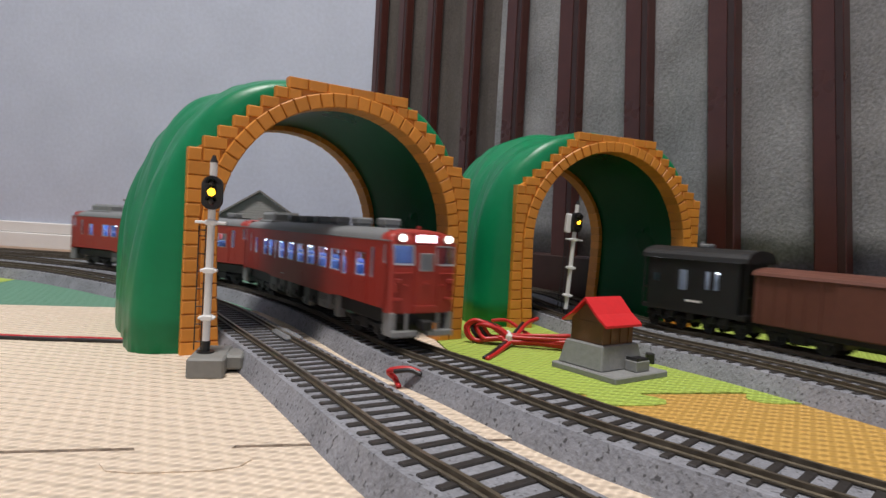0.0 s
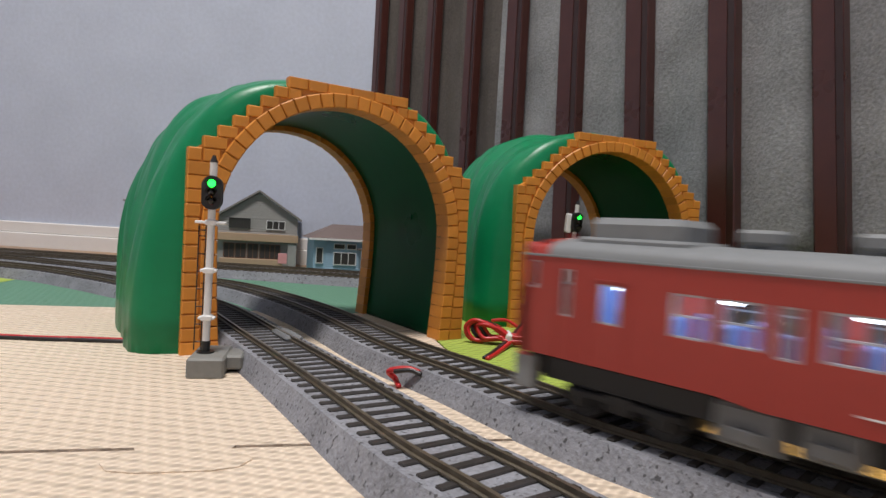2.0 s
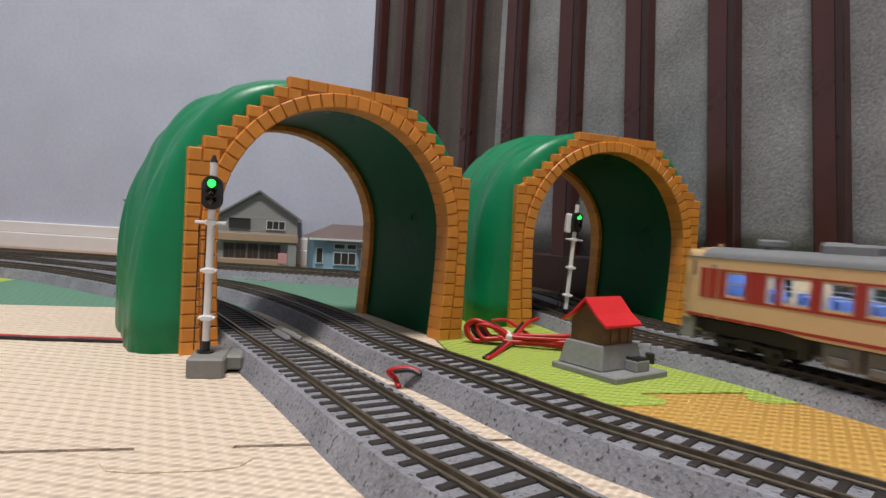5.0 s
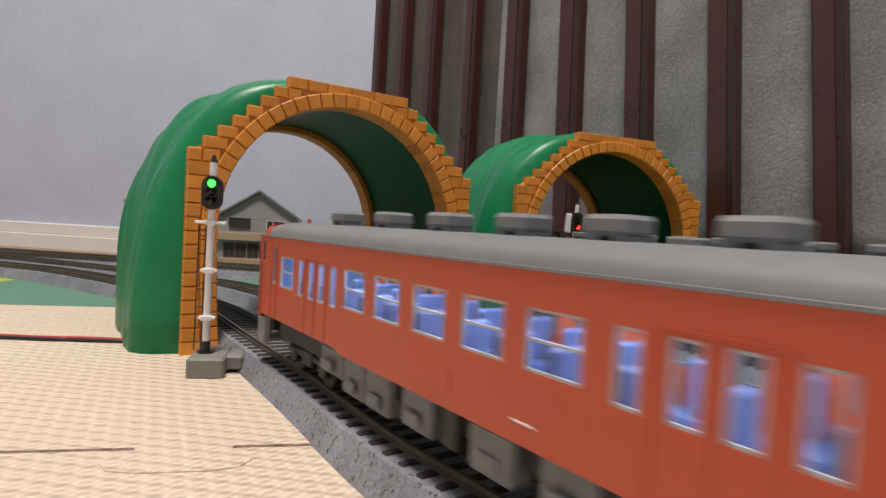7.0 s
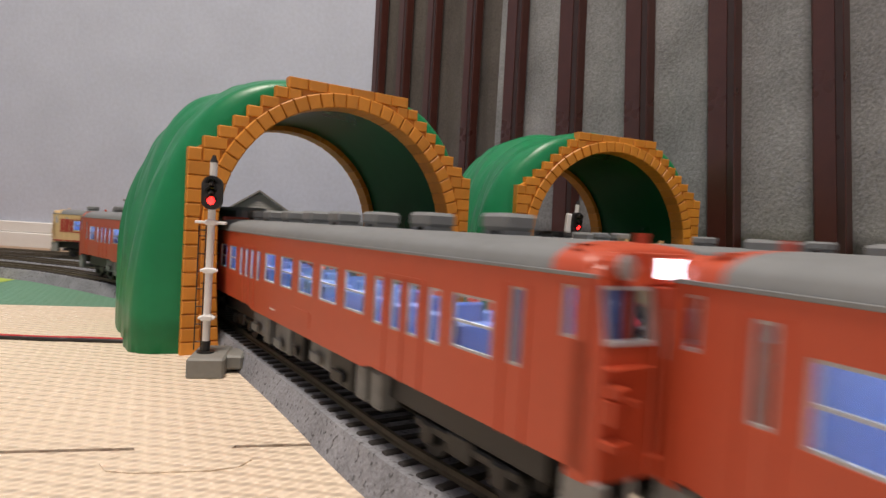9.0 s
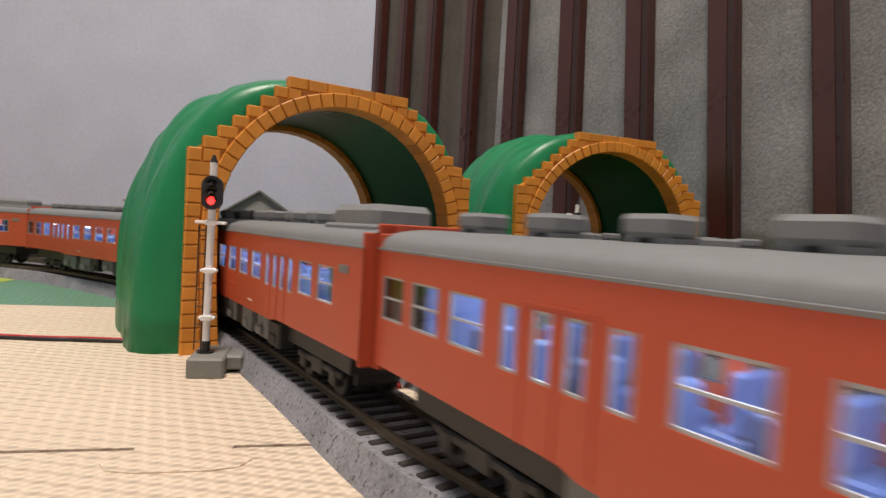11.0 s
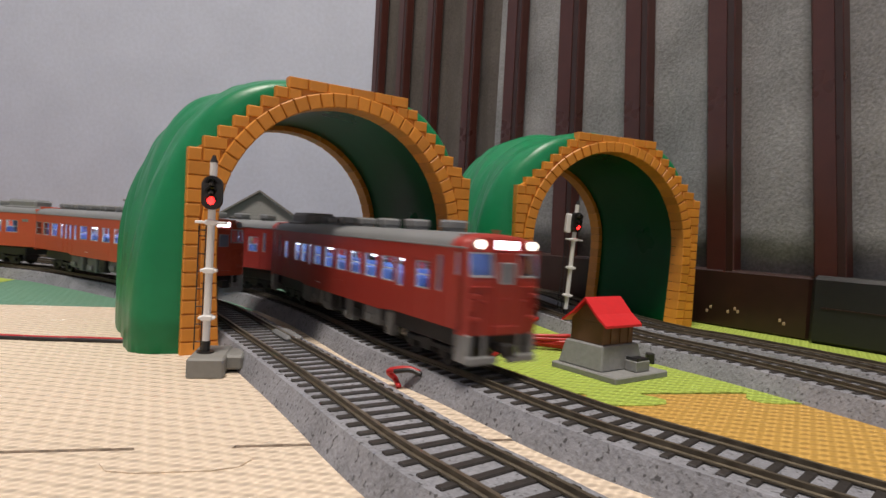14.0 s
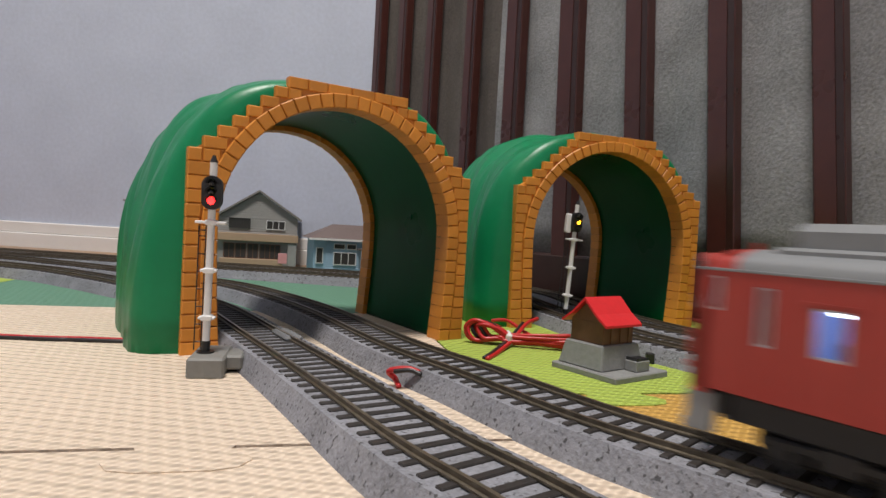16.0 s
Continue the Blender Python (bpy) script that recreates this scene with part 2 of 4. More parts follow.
NW, NE, SE, SW = (-1.75, 1.125), (1.35, .815), (1.35, -2.2), (-1.75, -2.2)
wall("wall_north", NW, NE)
wall("wall_east", NE, SE)
wall("wall_south", SE, SW)
wall("wall_west", SW, NW)
part("floor", boxed(-1.8, 1.4, -2.25, 1.2, -.03, -.003), "wood_floor", kind="structure", label="brown wooden floor under the play mats", category="floor")
part("ceiling", boxed(-1.8, 1.4, -2.25, 1.2, 2.4, 2.45), "ceiling", kind="structure", label="plain white ceiling", category="ceiling")

_lamp = empty("ceiling_lamp", pose(-.15, -.15, 2.4), label="round white ceiling lamp, switched on", category="ceiling lamp")
part("housing", rodded((0, 0, -.06), (0, 0, 0), .3, 32), "white_plastic", _lamp)

_base = part("baseboard", boxed(0, 3.1, -.011, 0, -.012, .0215, .0015), "white_paint", kind="structure", label="white stepped baseboard along the wall", category="baseboard")
box_ = boxed(0, 3.1, -.007, 0, .0215, .0402, .0015)
part("baseboard_cap", box_, "white_paint", _base)
_base.matrix_world = Matrix.Translation((*NW, 0)) @ Matrix.Rotation(math.atan2(NE[1] - NW[1], NE[0] - NW[0]), 4, "Z")

# ---- play mats, laid on a grid turned by 13 degrees ----
GRID = Matrix.Rotation(radians(13), 4, "Z")


def puzzle(a, b, tabs, flip):
    """Points from a to b with mushroom-shaped tabs."""
    a, b = Vector(a), Vector(b)
    d = (b - a).normalized()
    n = Vector((-d.y, d.x)) * flip
    out = [a]
    for at in sorted(tabs):
        c = a + d * at
        for s, h in ((-.0135, 0), (-.0125, .0025), (-.0165, .006), (-.019, .0105), (-.016, .0155), (-.009, .0175), (.009, .0175), (.016, .0155), (.019, .0105), (.0165, .006), (.0125, .0025), (.0135, 0)):
            out.append(c + d * s + n * h)
    return out


def mat_piece(name, mat, u0, u1, v0, v1, label, tabs=(), gap=.00055):
    bm = bmesh.new()
    ring = puzzle((u0 + gap, v0 + gap), (u1 - gap, v0 + gap), tabs, -1) + [Vector((u1 - gap, v0 + gap))]
    line = [Vector((u1 - gap, v1 - gap)), Vector((u0 + gap, v1 - gap))]
    f = bm.faces.new([bm.verts.new((q.x, q.y, 0)) for q in ring + line])
    r = bmesh.ops.extrude_face_region(bm, geom=[f])
    bmesh.ops.translate(bm, vec=(0, 0, -.011), verts=[v for v in r["geom"] if isinstance(v, bmesh.types.BMVert)])
    bmesh.ops.recalc_face_normals(bm, faces=bm.faces)
    ob = part(name, bm, mat, label=label, category="foam mat", group="puzzle foam mats")
    ob.matrix_world = Matrix.Translation((0, 0, .0004 if tabs else 0)) @ GRID
    return ob


LAB_C = "cream foam puzzle mat with a woven relief on the floor"
for u0, u1 in ((-1.32, -.79), (-.79, -.255), (-.255, .078)):
    for v0, v1 in ((-.62, -.357), (-.357, -.09), (-.09, .177)):
        mat_piece("foam_mat", "cream", u0, .112 if u1 > 0 else u1, v0, v1, LAB_C)
    mat_piece("foam_mat", "cream", u0, u1, .177, .444, LAB_C, (.094, .224))
mat_piece("foam_mat", "green_mat", -.252, .078, .444, .9, "dark green foam puzzle mat lying behind the cream mats")
mat_piece("foam_mat", "lime_mat", -.9, -.252, .444, .78, "lime green foam puzzle mat at the outer curve of the tracks")
mat_piece("foam_mat", "lime_mat", .078, .42, .228, .6, "lime green foam puzzle mat under the small hut", (.052, .13, .21))
mat_piece("foam_mat", "yellow_mat", .112, .42, -.09, .228, "yellow-orange foam puzzle mat beside the lime green mat")
mat_piece("foam_mat", "yellow_mat", .42, .75, -.09, .5, "yellow-orange foam puzzle mat beside the lime green mat")

# ---- tracks ----
T1 = Line([(-.379, .550), (-.3425, .5345), (-.268, .4878), (-.2105, .445), (-.1585, .393), (-.1243, .3493), (-.0935, .3019), (-.0614, .2529), (-.0345, .2107), (-.0016, .1577), (.0217, .1263),
           (.06, .07), (.1, 0), (.125, -.1), (.13, -.3), (.07, -.58), (-.18, -.8), (-.58, -.8), (-.88, -.6), (-.98, -.25), (-1.0, .1), (-.93, .4), (-.78, .545), (-.60, .592), (-.4617, .5745)], True, 24)
T2 = Line([(-.401, .616), (-.320, .582), (-.250, .5445), (-.1885, .5125), (-.1369, .4634), (-.0778, .386), (-.0206, .2884), (.0166, .2376), (.0523, .1864), (.0877, .1502),
           (.15, .085), (.19, .02), (.22, -.1), (.22, -.3), (.15, -.65), (-.15, -.9), (-.6, -.9), (-.95, -.65), (-1.08, -.2), (-1.06, .25), (-.9, .54), (-.68, .655), (-.479, .6415)], True, 22)
T3 = Line([(.29, -1.9), (.29, -1.2), (.29, -.3), (.285, -.1), (.255, .05), (.225, .15), (.1828, .2482), (.1544, .301), (.1203, .3555), (.09, .445), (.075, .52), (.062, .572), (.03, .615), (-.03, .64), (-.108, .652),
           (-.235, .666), (-.377, .682), (-.52, .696), (-.8, .715), (-1.1, .69), (-1.3, .5), (-1.36, 0), (-1.36, -.8)])
T4 = Line([(.345, -1.9), (.345, -1.2), (.345, -.3), (.335, -.1), (.3, .1), (.265, .2), (.2188, .2983), (.182, .3563), (.1557, .3887), (.135, .45), (.12, .53), (.108, .59), (.06, .66), (-.02, .695), (-.1, .705),
           (-.23, .715), (-.38, .731), (-.53, .746), (-.8, .768), (-1.15, .74), (-1.36, .53), (-1.42, 0), (-1.42, -.8)])

SLEEPER = mesh_of(boxed(-.0027 / 2, .0027 / 2, -.0145, .0145, .0075, .0093, .0003), "sleeper")


def track(line, s0, s1, label):
    """Roadbed and rails all along the line; sleepers from s0 to s1."""
    t = empty("railway_track", label=label, category="model track", group="model railway tracks")
    pts = line.p
    part("roadbed", sweep(bmesh.new(), pts, [(-.0205, 0), (-.0195, .0022), (-.0165, .0087), (.0165, .0087), (.0195, .0022), (.0205, 0)], line.closed), "ballast", t)
    for side in (-1, 1):
        c = side * (GAUGE / 2 + .0005)
        sec = [(c - .0011, .0092), (c - .0011, .0098), (c - .0004, .0101), (c - .0006, RAIL), (c + .0006, RAIL), (c + .0004, .0101), (c + .0011, .0098), (c + .0011, .0092)]
        part("rail", sweep(bmesh.new(), pts, sec, line.closed), "rail", t)
    s = s0
    while s < s1:
        a = line.at(s + .003) - line.at(s - .003)
        o = new("sleeper", SLEEPER)
        o.parent = t
        o.matrix_basis = Matrix.Translation(line.at(s)) @ Matrix.Rotation(math.atan2(a.y, a.x), 4, "Z")
        s += .0074
    return t


# ---- toy tunnels ----
def arch(i, grow=0.0):
    """Inner line of the portal at i from 0 (left foot) to 1 (right foot): a slightly pinched horseshoe."""
    leg = .2
    if i < leg or i > 1 - leg:
        k = i / leg if i < leg else (1 - i) / leg
        x, z = .0618 + .0030 * math.sin(k * math.pi / 2) + grow, .0617 * k
        return Vector((-x if i < .5 else x, 0, z))
    a = math.pi * (i - leg) / (1 - 2 * leg)
    return Vector((-math.cos(a) * (.0648 + grow), 0, .0617 + math.sin(a) * (.0653 + grow)))


STEPS = [(.0797 - .0065 * k, .0980 + .0058 * k) for k in range(8)]     # half width and height of each step


def half_at(z):
    for h, top in STEPS:
        if z < top:
            return h
    return STEPS[-1][0]


def portal_plate(depth=.008):
    bm = bmesh.new()
    n = 48
    inner = [arch(i / n, .0006) for i in range(n + 1)]
    outer = []
    for p in inner:
        if p.z < .03:
            outer.append(Vector((math.copysign(.0790, p.x), 0, p.z)))
        else:
            d = Vector((p.x, 0, p.z - .03)).normalized()
            q, k = p.copy(), .001
            while abs(q.x) < (.0785 if q.z < .098 else .0725 - (q.z - .098) * 1.12) and q.z < STEPS[-1][1] - .0008:
                q += d * k
            outer.append(q)
    rows = [[bm.verts.new(v + Vector((0, y, 0))) for v in line] for line, y in ((inner, .0012), (outer, .0012), (outer, depth), (inner, depth))]
    for r in range(4):
        a, b = rows[r], rows[(r + 1) % 4]
        for i in range(n):
            bm.faces.new((a[i], a[i + 1], b[i + 1], b[i]))
    for e in (0, n):
        bm.faces.new([rows[r][e] for r in range(4)])
    bmesh.ops.recalc_face_normals(bm, faces=bm.faces)
    return bm


def block(quad, y0, y1, shrink=.0003):
    """A brick from a face of four points, with chamfered front edges."""
    bm = bmesh.new()
    c = sum(quad, Vector()) / 4
    q0 = [p + (c - p).normalized() * shrink for p in quad]
    q1 = [p + (c - p).normalized() * (shrink + .0007) for p in quad]
    rings = [[bm.verts.new(p + Vector((0, y, 0))) for p in q] for q, y in ((q0, y1), (q0, y0 + .0006), (q1, y0))]
    for a, b in zip(rings, rings[1:]):
        for i in range(4):
            bm.faces.new((a[i], a[(i + 1) % 4], b[(i + 1) % 4], b[i]))
    bm.faces.new(rings[2])
    bm.faces.new(rings[0][::-1])
    bmesh.ops.recalc_face_normals(bm, faces=bm.faces)
    return bm


def portal(parent, place):
    p = part("portal", portal_plate(), "orange_plastic", parent, "orange plastic portal moulded as stepped brickwork")
    p.matrix_basis = place
    quads, legs, ring = [], 9, 31
    marks = [.2 * k / legs for k in range(legs)] + [.2 + .6 * k / ring for k in range(ring)] + [.8 + .2 * k / legs for k in range(legs + 1)]
    for a, b in zip(marks, marks[1:]):
        quads.append(([arch(a), arch(b), arch(b, .0078), arch(a, .0078)], .0125))
    z, row = 0.0, 0
    tops = [.0980 * k / 15 for k in range(1, 16)] + [t for _, t in STEPS[1:]]
    for top in tops:
        out = half_at((z + top) / 2)
        zz = (z + top) / 2
        ins = .0
        for k in range(200):
            q = arch(k / 400, .0080)
            if q.z >= zz - .0002:
                ins = -q.x
                break
        else:
            ins = 0
        if zz > .1350:
            ins = 0
        for side in (-1, 1):
            x, first = out, True
            while x > ins + .0018:
                w = .0104 if not first or row % 2 else .0066
                e = x - w if x - w > ins + .0035 else ins
                quads.append(([Vector((side * x, 0, z)), Vector((side * e, 0, z)), Vector((side * e, 0, top)), Vector((side * x, 0, top))], .006))
                x, first = e, False
        z, row = top, row + 1
    for q, deep in quads:
        part("brick", block(q, -.0008 if deep > .01 else 0.0, deep), "orange_plastic", p)
    return p


def tunnel(place, label, length=.119, seed=0.0):
    t = empty("toy_tunnel", place, label=label, category="toy tunnel", group="green toy tunnels")
    portal(t, Matrix())
    portal(t, Matrix.Translation((0, length, 0)) @ Matrix.Rotation(math.pi, 4, "Z"))
    bm = bmesh.new()
    nv, nt_ = 36, 72
    grids = []
    for shell in (0, 1):
        g = []
        for iv in range(nv + 1):
            v = iv / nv
            y = .004 + v * (length - .008)
            lip = 1 - min(1, min(v, 1 - v) * length / .017)
            bulge = math.sqrt(1 - lip * lip)
            row = []
            for it in range(nt_ + 1):
                i = it / nt_
                if shell:
                    q = arch(i, .0035)
                else:
                    a = math.pi * i
                    c, s = -math.cos(a), math.sin(a)
                    hx, hz, e = .0795 + (.0175 if c < 0 else .0045) * bulge, .1365 + .0045 * bulge, .62
                    q = Vector((math.copysign(abs(c) ** e, c) * hx, 0, abs(s) ** .66 * hz))
                    foot = max(0, 1 - q.z / .12)
                    q.x *= 1 + .03 * foot * bulge
                    w = Vector((q.x * 30 + seed, y * 85, q.z * 8))
                    fold = noise.noise(w) * .0034 + noise.noise(w * 2.3) * .0018
                    big = noise.noise(Vector((q.x * 14, y * 26 + seed, q.z * 14))) * .0042
                    k = min(1, min(v, 1 - v) * 7) * (.35 + .65 * min(1, q.z / .02))
                    nrm = Vector((q.x, 0, q.z * .6)).normalized()
                    q += nrm * (fold + big) * k
                row.append(bm.verts.new((q.x, y, max(0, q.z))))
            g.append(row)
        grids.append(g)
    # The inner face gets the green with the shade painted in.
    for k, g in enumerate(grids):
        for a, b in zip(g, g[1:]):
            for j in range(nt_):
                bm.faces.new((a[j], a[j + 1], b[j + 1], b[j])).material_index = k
    for e in (0, nv):
        for j in range(nt_):
            bm.faces.new((grids[0][e][j], grids[0][e][j + 1], grids[1][e][j + 1], grids[1][e][j]))
    for iv in range(nv):
        for j in (0, nt_):
            bm.faces.new((grids[0][iv][j], grids[0][iv + 1][j], grids[1][iv + 1][j], grids[1][iv][j]))
    bmesh.ops.recalc_face_normals(bm, faces=bm.faces)
    part("shell", bm, ["green_plastic", "dark_green_plastic"], t, "green plastic shell moulded as a mountain, inside coloured darker as shade", smooth=True)
    for y, z in ((length * .42, .074),):
        part("screw_hole", rodded((.0665, y, z), (.0682, y, z), .0022, 12), "dark_green_plastic", t)
    return t


tunnel(Matrix.Translation((-.0526, .3169, 0)) @ Matrix.Rotation(.5656, 4, "Z"), "green plastic toy tunnel with orange brick portals over two tracks", seed=0)
tunnel(Matrix.Translation((.1258, .4430, 0)) @ Matrix.Rotation(.3669, 4, "Z") @ Matrix.Scale(1.03, 4), "green plastic toy tunnel with orange brick portals further back", seed=7.3)


# ---- trains ----
def cells(bm, xs, zs, holes, y, thick):
    """A wall in the xz plane at y with rectangular holes, given thickness inwards."""
    vs = {}

    def vert(x, z, yy):
        k = (round(x, 6), round(z, 6), yy)
        if k not in vs:
            vs[k] = bm.verts.new((x, yy, z))
        return vs[k]
    for yy in (y, y - thick):
        for a, b in zip(xs, xs[1:]):
            for c, d in zip(zs, zs[1:]):
                if not any(h[0] - 1e-6 <= a and b <= h[1] + 1e-6 and h[2] - 1e-6 <= c and d <= h[3] + 1e-6 for h in holes):
                    bm.faces.new([vert(x, z, yy) for x, z in ((a, c), (b, c), (b, d), (a, d))])
    loops = list(holes) + [(xs[0], xs[-1], zs[0], zs[-1])]
    for x0, x1, z0, z1 in loops:
        for (ax, az), (bx, bz) in (((x0, z0), (x1, z0)), ((x1, z0), (x1, z1)), ((x1, z1), (x0, z1)), ((x0, z1), (x0, z0))):
            bm.faces.new([bm.verts.new(p) for p in ((ax, y, az), (bx, y, bz), (bx, y - thick, bz), (ax, y - thick, az))])


HALF, W2 = .124, .0174
SILL, HEAD, GUTTER, SKIRT = .0302, .0415, .0484, .0166

LAY_B = [(.033, .0132), (.0465, .0048), (.0555, .0048), (.0635, .0048), (.0725, .0048), (.0865, .0132), (.1050, .0132), (.1240, .0132), (.1430, .0132), (.1620, .0132), (.1770, .0048), (.1862, .0048), (.1942, .0048), (.2030, .0048), (.2175, .0125)]
LAY_TOILET = LAY_B + [(.2345, .0125)]
LAY_PLAIN = LAY_B + [(.2345, .0125), (.2510, .0118)]
LAY_A = [(.0330, .0108), (.0520, .0052), (.0640, .0130), (.0821, .0130), (.1002, .0130), (.1183, .0130), (.1364, .0130), (.1545, .0118), (.1675, .0042), (.178, .0095), (.1905, .0095), (.2135, .0068)]


def bogie(parent, x):
    b = part("bogie", box(boxed(x - .021, x + .021, -.0075, .0075, .004, .0105, .0008), x - .003, x + .003, -.0085, .0085, .003, .0115, .0006), "under_black", parent)
    for y in (-.0105, .0105):
        bm = boxed(x - .019, x + .019, y - .0011, y + .0011, .0062, .0086, .0005)
        for dx in (-.0132, .0132):
            box(bm, x + dx - .0026, x + dx + .0026, y - .0016, y + .0016, .0032, .0085, .0006)
        box(bm, x - .0045, x + .0045, y - .0017, y + .0017, .0042, .0098, .0006)
        part("side_frame", bm, "under_black", b)
    for dx in (-.0132, .0132):
        bm = rodded((x + dx, -.0082, .0058), (x + dx, .0082, .0058), .0011, 8)
        for y in (-.0082, .0082):
            rod(bm, (x + dx, y - .0012, .0058), (x + dx, y + .0012, .0058), .0058, 18)
        part("wheelset", bm, "under_black", b)


def section(half, top, n=10, bow=.0056):
    """The roof's line from one gutter over the top to the other."""
    out = []
    for i in range(n + 1):
        a = math.pi * i / n
        c, s = math.cos(a), math.sin(a)
        out.append((math.copysign(abs(c) ** .8, c) * half, top + s ** .75 * bow))
    return out


def vent(parent, x, y=0.0, w=.0046, l=.0098, z=.0536):
    v = part("roof_vent", boxed(x - l / 2, x + l / 2, y - w, y + w, z + .0012, z + .0052, .0009), "roof_grey", parent)
    for e in (-1, 1):
        part("vent_foot", boxed(x + e * l * .3 - .0016, x + e * l * .3 + .0016, y - w + .0008, y + w - .0008, z - .0030, z + .0013), "roof_grey", v)


def cab(car, end, body, lamps, sign, half):
    """The driving end: bowed front wall with wrap-round windows, gangway door, lamps and sign."""
    x0, s = end * half, end
    bm = bmesh.new()
    prof = [(-W2, 0), (-W2, .0036), (-.0159, .0052), (-.0056, .0062), (.0056, .0062), (.0159, .0052), (W2, .0036), (W2, 0)]
    zs = [(.0162, 0), (.0361, 0), (.0377, -.0002), (.0469, -.0016), (.0495, -.0024), (.0516, -.0042), (.0532, -.0085)]
    rows = []
    for z, back in zs:
        k = 1 if z < .047 else 1 - (z - .047) * 28
        rows.append([bm.verts.new((x0 + s * (dx - .0062 + (back if dx > 0 else back * .3)), y * max(k, .55), z)) for y, dx in prof])
    for a, b in zip(rows, rows[1:]):
        for j in range(len(prof) - 1):
            if not (j in (2, 4) and a is rows[2]):
                bm.faces.new((a[j], a[j + 1], b[j + 1], b[j]))
    bm.faces.new(rows[-1])
    bmesh.ops.recalc_face_normals(bm, faces=bm.faces)
    front = part("cab_front", bm, body, car)
    fx = lambda d: x0 + s * (d - .0062)

    def plate(name, y0, y1, z0, z1, d, mat, parent, t=.0004, label=""):
        a, b = sorted((fx(d), fx(d + t)))
        return part(name, boxed(a, b, y0, y1, z0, z1, .00012), mat, parent, label)
    for y in (-1, 1):
        # windscreen in its frame, both following the leaning facet
        def on(yy, zz, d):
            return Vector((fx(.0060 - (yy - .0056) / .0103 * .0010 - (zz - .0377) * .14 + d), y * yy, zz))
        outer_ = [(.0056, .0377), (.0159, .0377), (.0159, .0469), (.0056, .0469)]
        inner_ = [(.0064, .0385), (.0155, .0385), (.0155, .0463), (.0064, .0463)]
        bm = bmesh.new()
        rings = [[bm.verts.new(on(*p, d)) for p in ring] for ring, d in ((outer_, 0), (outer_, .0003), (inner_, .0003), (inner_, -.0005))]
        for a, b in zip(rings, rings[1:]):
            for i in range(4):
                bm.faces.new((a[i], a[(i + 1) % 4], b[(i + 1) % 4], b[i]))
        bmesh.ops.recalc_face_normals(bm, faces=bm.faces)
        part("window_frame", bm, "frame_metal", front)
        bm = bmesh.new()
        bm.faces.new([bm.verts.new(on(*p, 0)) for p in inner_])
        bmesh.ops.solidify(bm, geom=bm.faces[:], thickness=.0002)
        part("windscreen", bm, "tinted", front).visible_shadow = False
        # round lamps beside the roof's edge, in body-coloured housings
        hl = part("headlight", rodded((fx(-.004), y * .0122, .0499), (fx(.0050), y * .0122, .0499), .0024, 16), body, front)
        part("rim", rodded((fx(.0050), y * .0122, .0499), (fx(.0055), y * .0122, .0499), .0021, 16), "frame_metal", hl)
        part("lens", rodded((fx(.0055), y * .0122, .0499), (fx(.0059), y * .0122, .0499), .0016, 16), "head_light" if lamps else "lamp_dark", hl)
        # cable sockets, foot steps and panel edges of the front
        bm = boxed(*sorted((fx(.005), fx(.0070))), y * .0138 - .0015, y * .0138 + .0015, .0296, .0318, .0004)
        box(bm, *sorted((fx(.005), fx(.0068))), y * .0145 - .0009, y * .0145 + .0009, .0256, .0296, .0003)
        box(bm, *sorted((fx(.005), fx(.0070))), y * .0135 - .0019, y * .0135 + .0019, .0216, .0232, .0003)
        box(bm, *sorted((fx(.005), fx(.0066))), y * .0098 - .0008, y * .0098 + .0008, .0281, .0293, .0003)
        part("cable_socket", bm, body, front)
        bm = boxed(*sorted((fx(.0046), fx(.0064))), *sorted((y * .0062, y * .0158)), .0340, .0345, .0002)
        part("front_ledge", bm, body, front)
        part("handrail", rodded((fx(.0072), y * .0060, .0199), (fx(.0072), y * .0060, .0458), .0003, 6), body, front)
    door = plate("gangway_door", -.0050, .0050, .0180, .0469, .0054, body, front, .0012)
    plate("door_frame", -.0034, .0034, .0353, .0434, .0058, "frame_metal", door, .0012)
    plate("door_window", -.0028, .0028, .0358, .0429, .0066, "tinted", door, .0006)
    plate("door_knob", -.0012, .0012, .0290, .0301, .0062, body, door, .0012)
    plate("buffer_plate", -.0058, .0058, .0166, .0197, .0058, body, front, .0018)
    box_m = plate("sign_box", -.0064, .0064, .0473, .0523, .0000, body, front, .0056)
    plate("destination_sign", -.0050, .0050, .0482, .0515, .0054, sign, box_m, .0004, "lit white destination sign")
    # snow plough, step irons and coupler
    for y in (-1, 1):
        bm = boxed(*sorted((x0 - s * .008, x0 - s * .0005)), y * .0150 - .0016, y * .0150 + .0016, .0058, .0166, .0005)
        box(bm, *sorted((x0 - s * .0012, x0 - s * .0002)), y * .0082 - .0007, y * .0082 + .0007, .0060, .0166, .0003)
        box(bm, *sorted((x0 - s * .0012, x0 + s * .0006)), *sorted((y * .0022, y * .0162)), .0054, .0084, .0004)
        part("snow_plough", bm, "plough_grey", car)
    part("cross_beam", boxed(*sorted((x0 - s * .010, x0 - s * .003)), -.0135, .0135, .0110, .0164, .0004), "under_black", car)
    bm = boxed(*sorted((x0 - s * .004, x0 + s * .0042)), -.0016, .0016, .0095, .0128, .0005)
    box(bm, *sorted((x0 + s * .0012, x0 + s * .005)), -.0028, .0028, .0086, .0134, .0006)
    part("coupler", bm, "under_black", car)


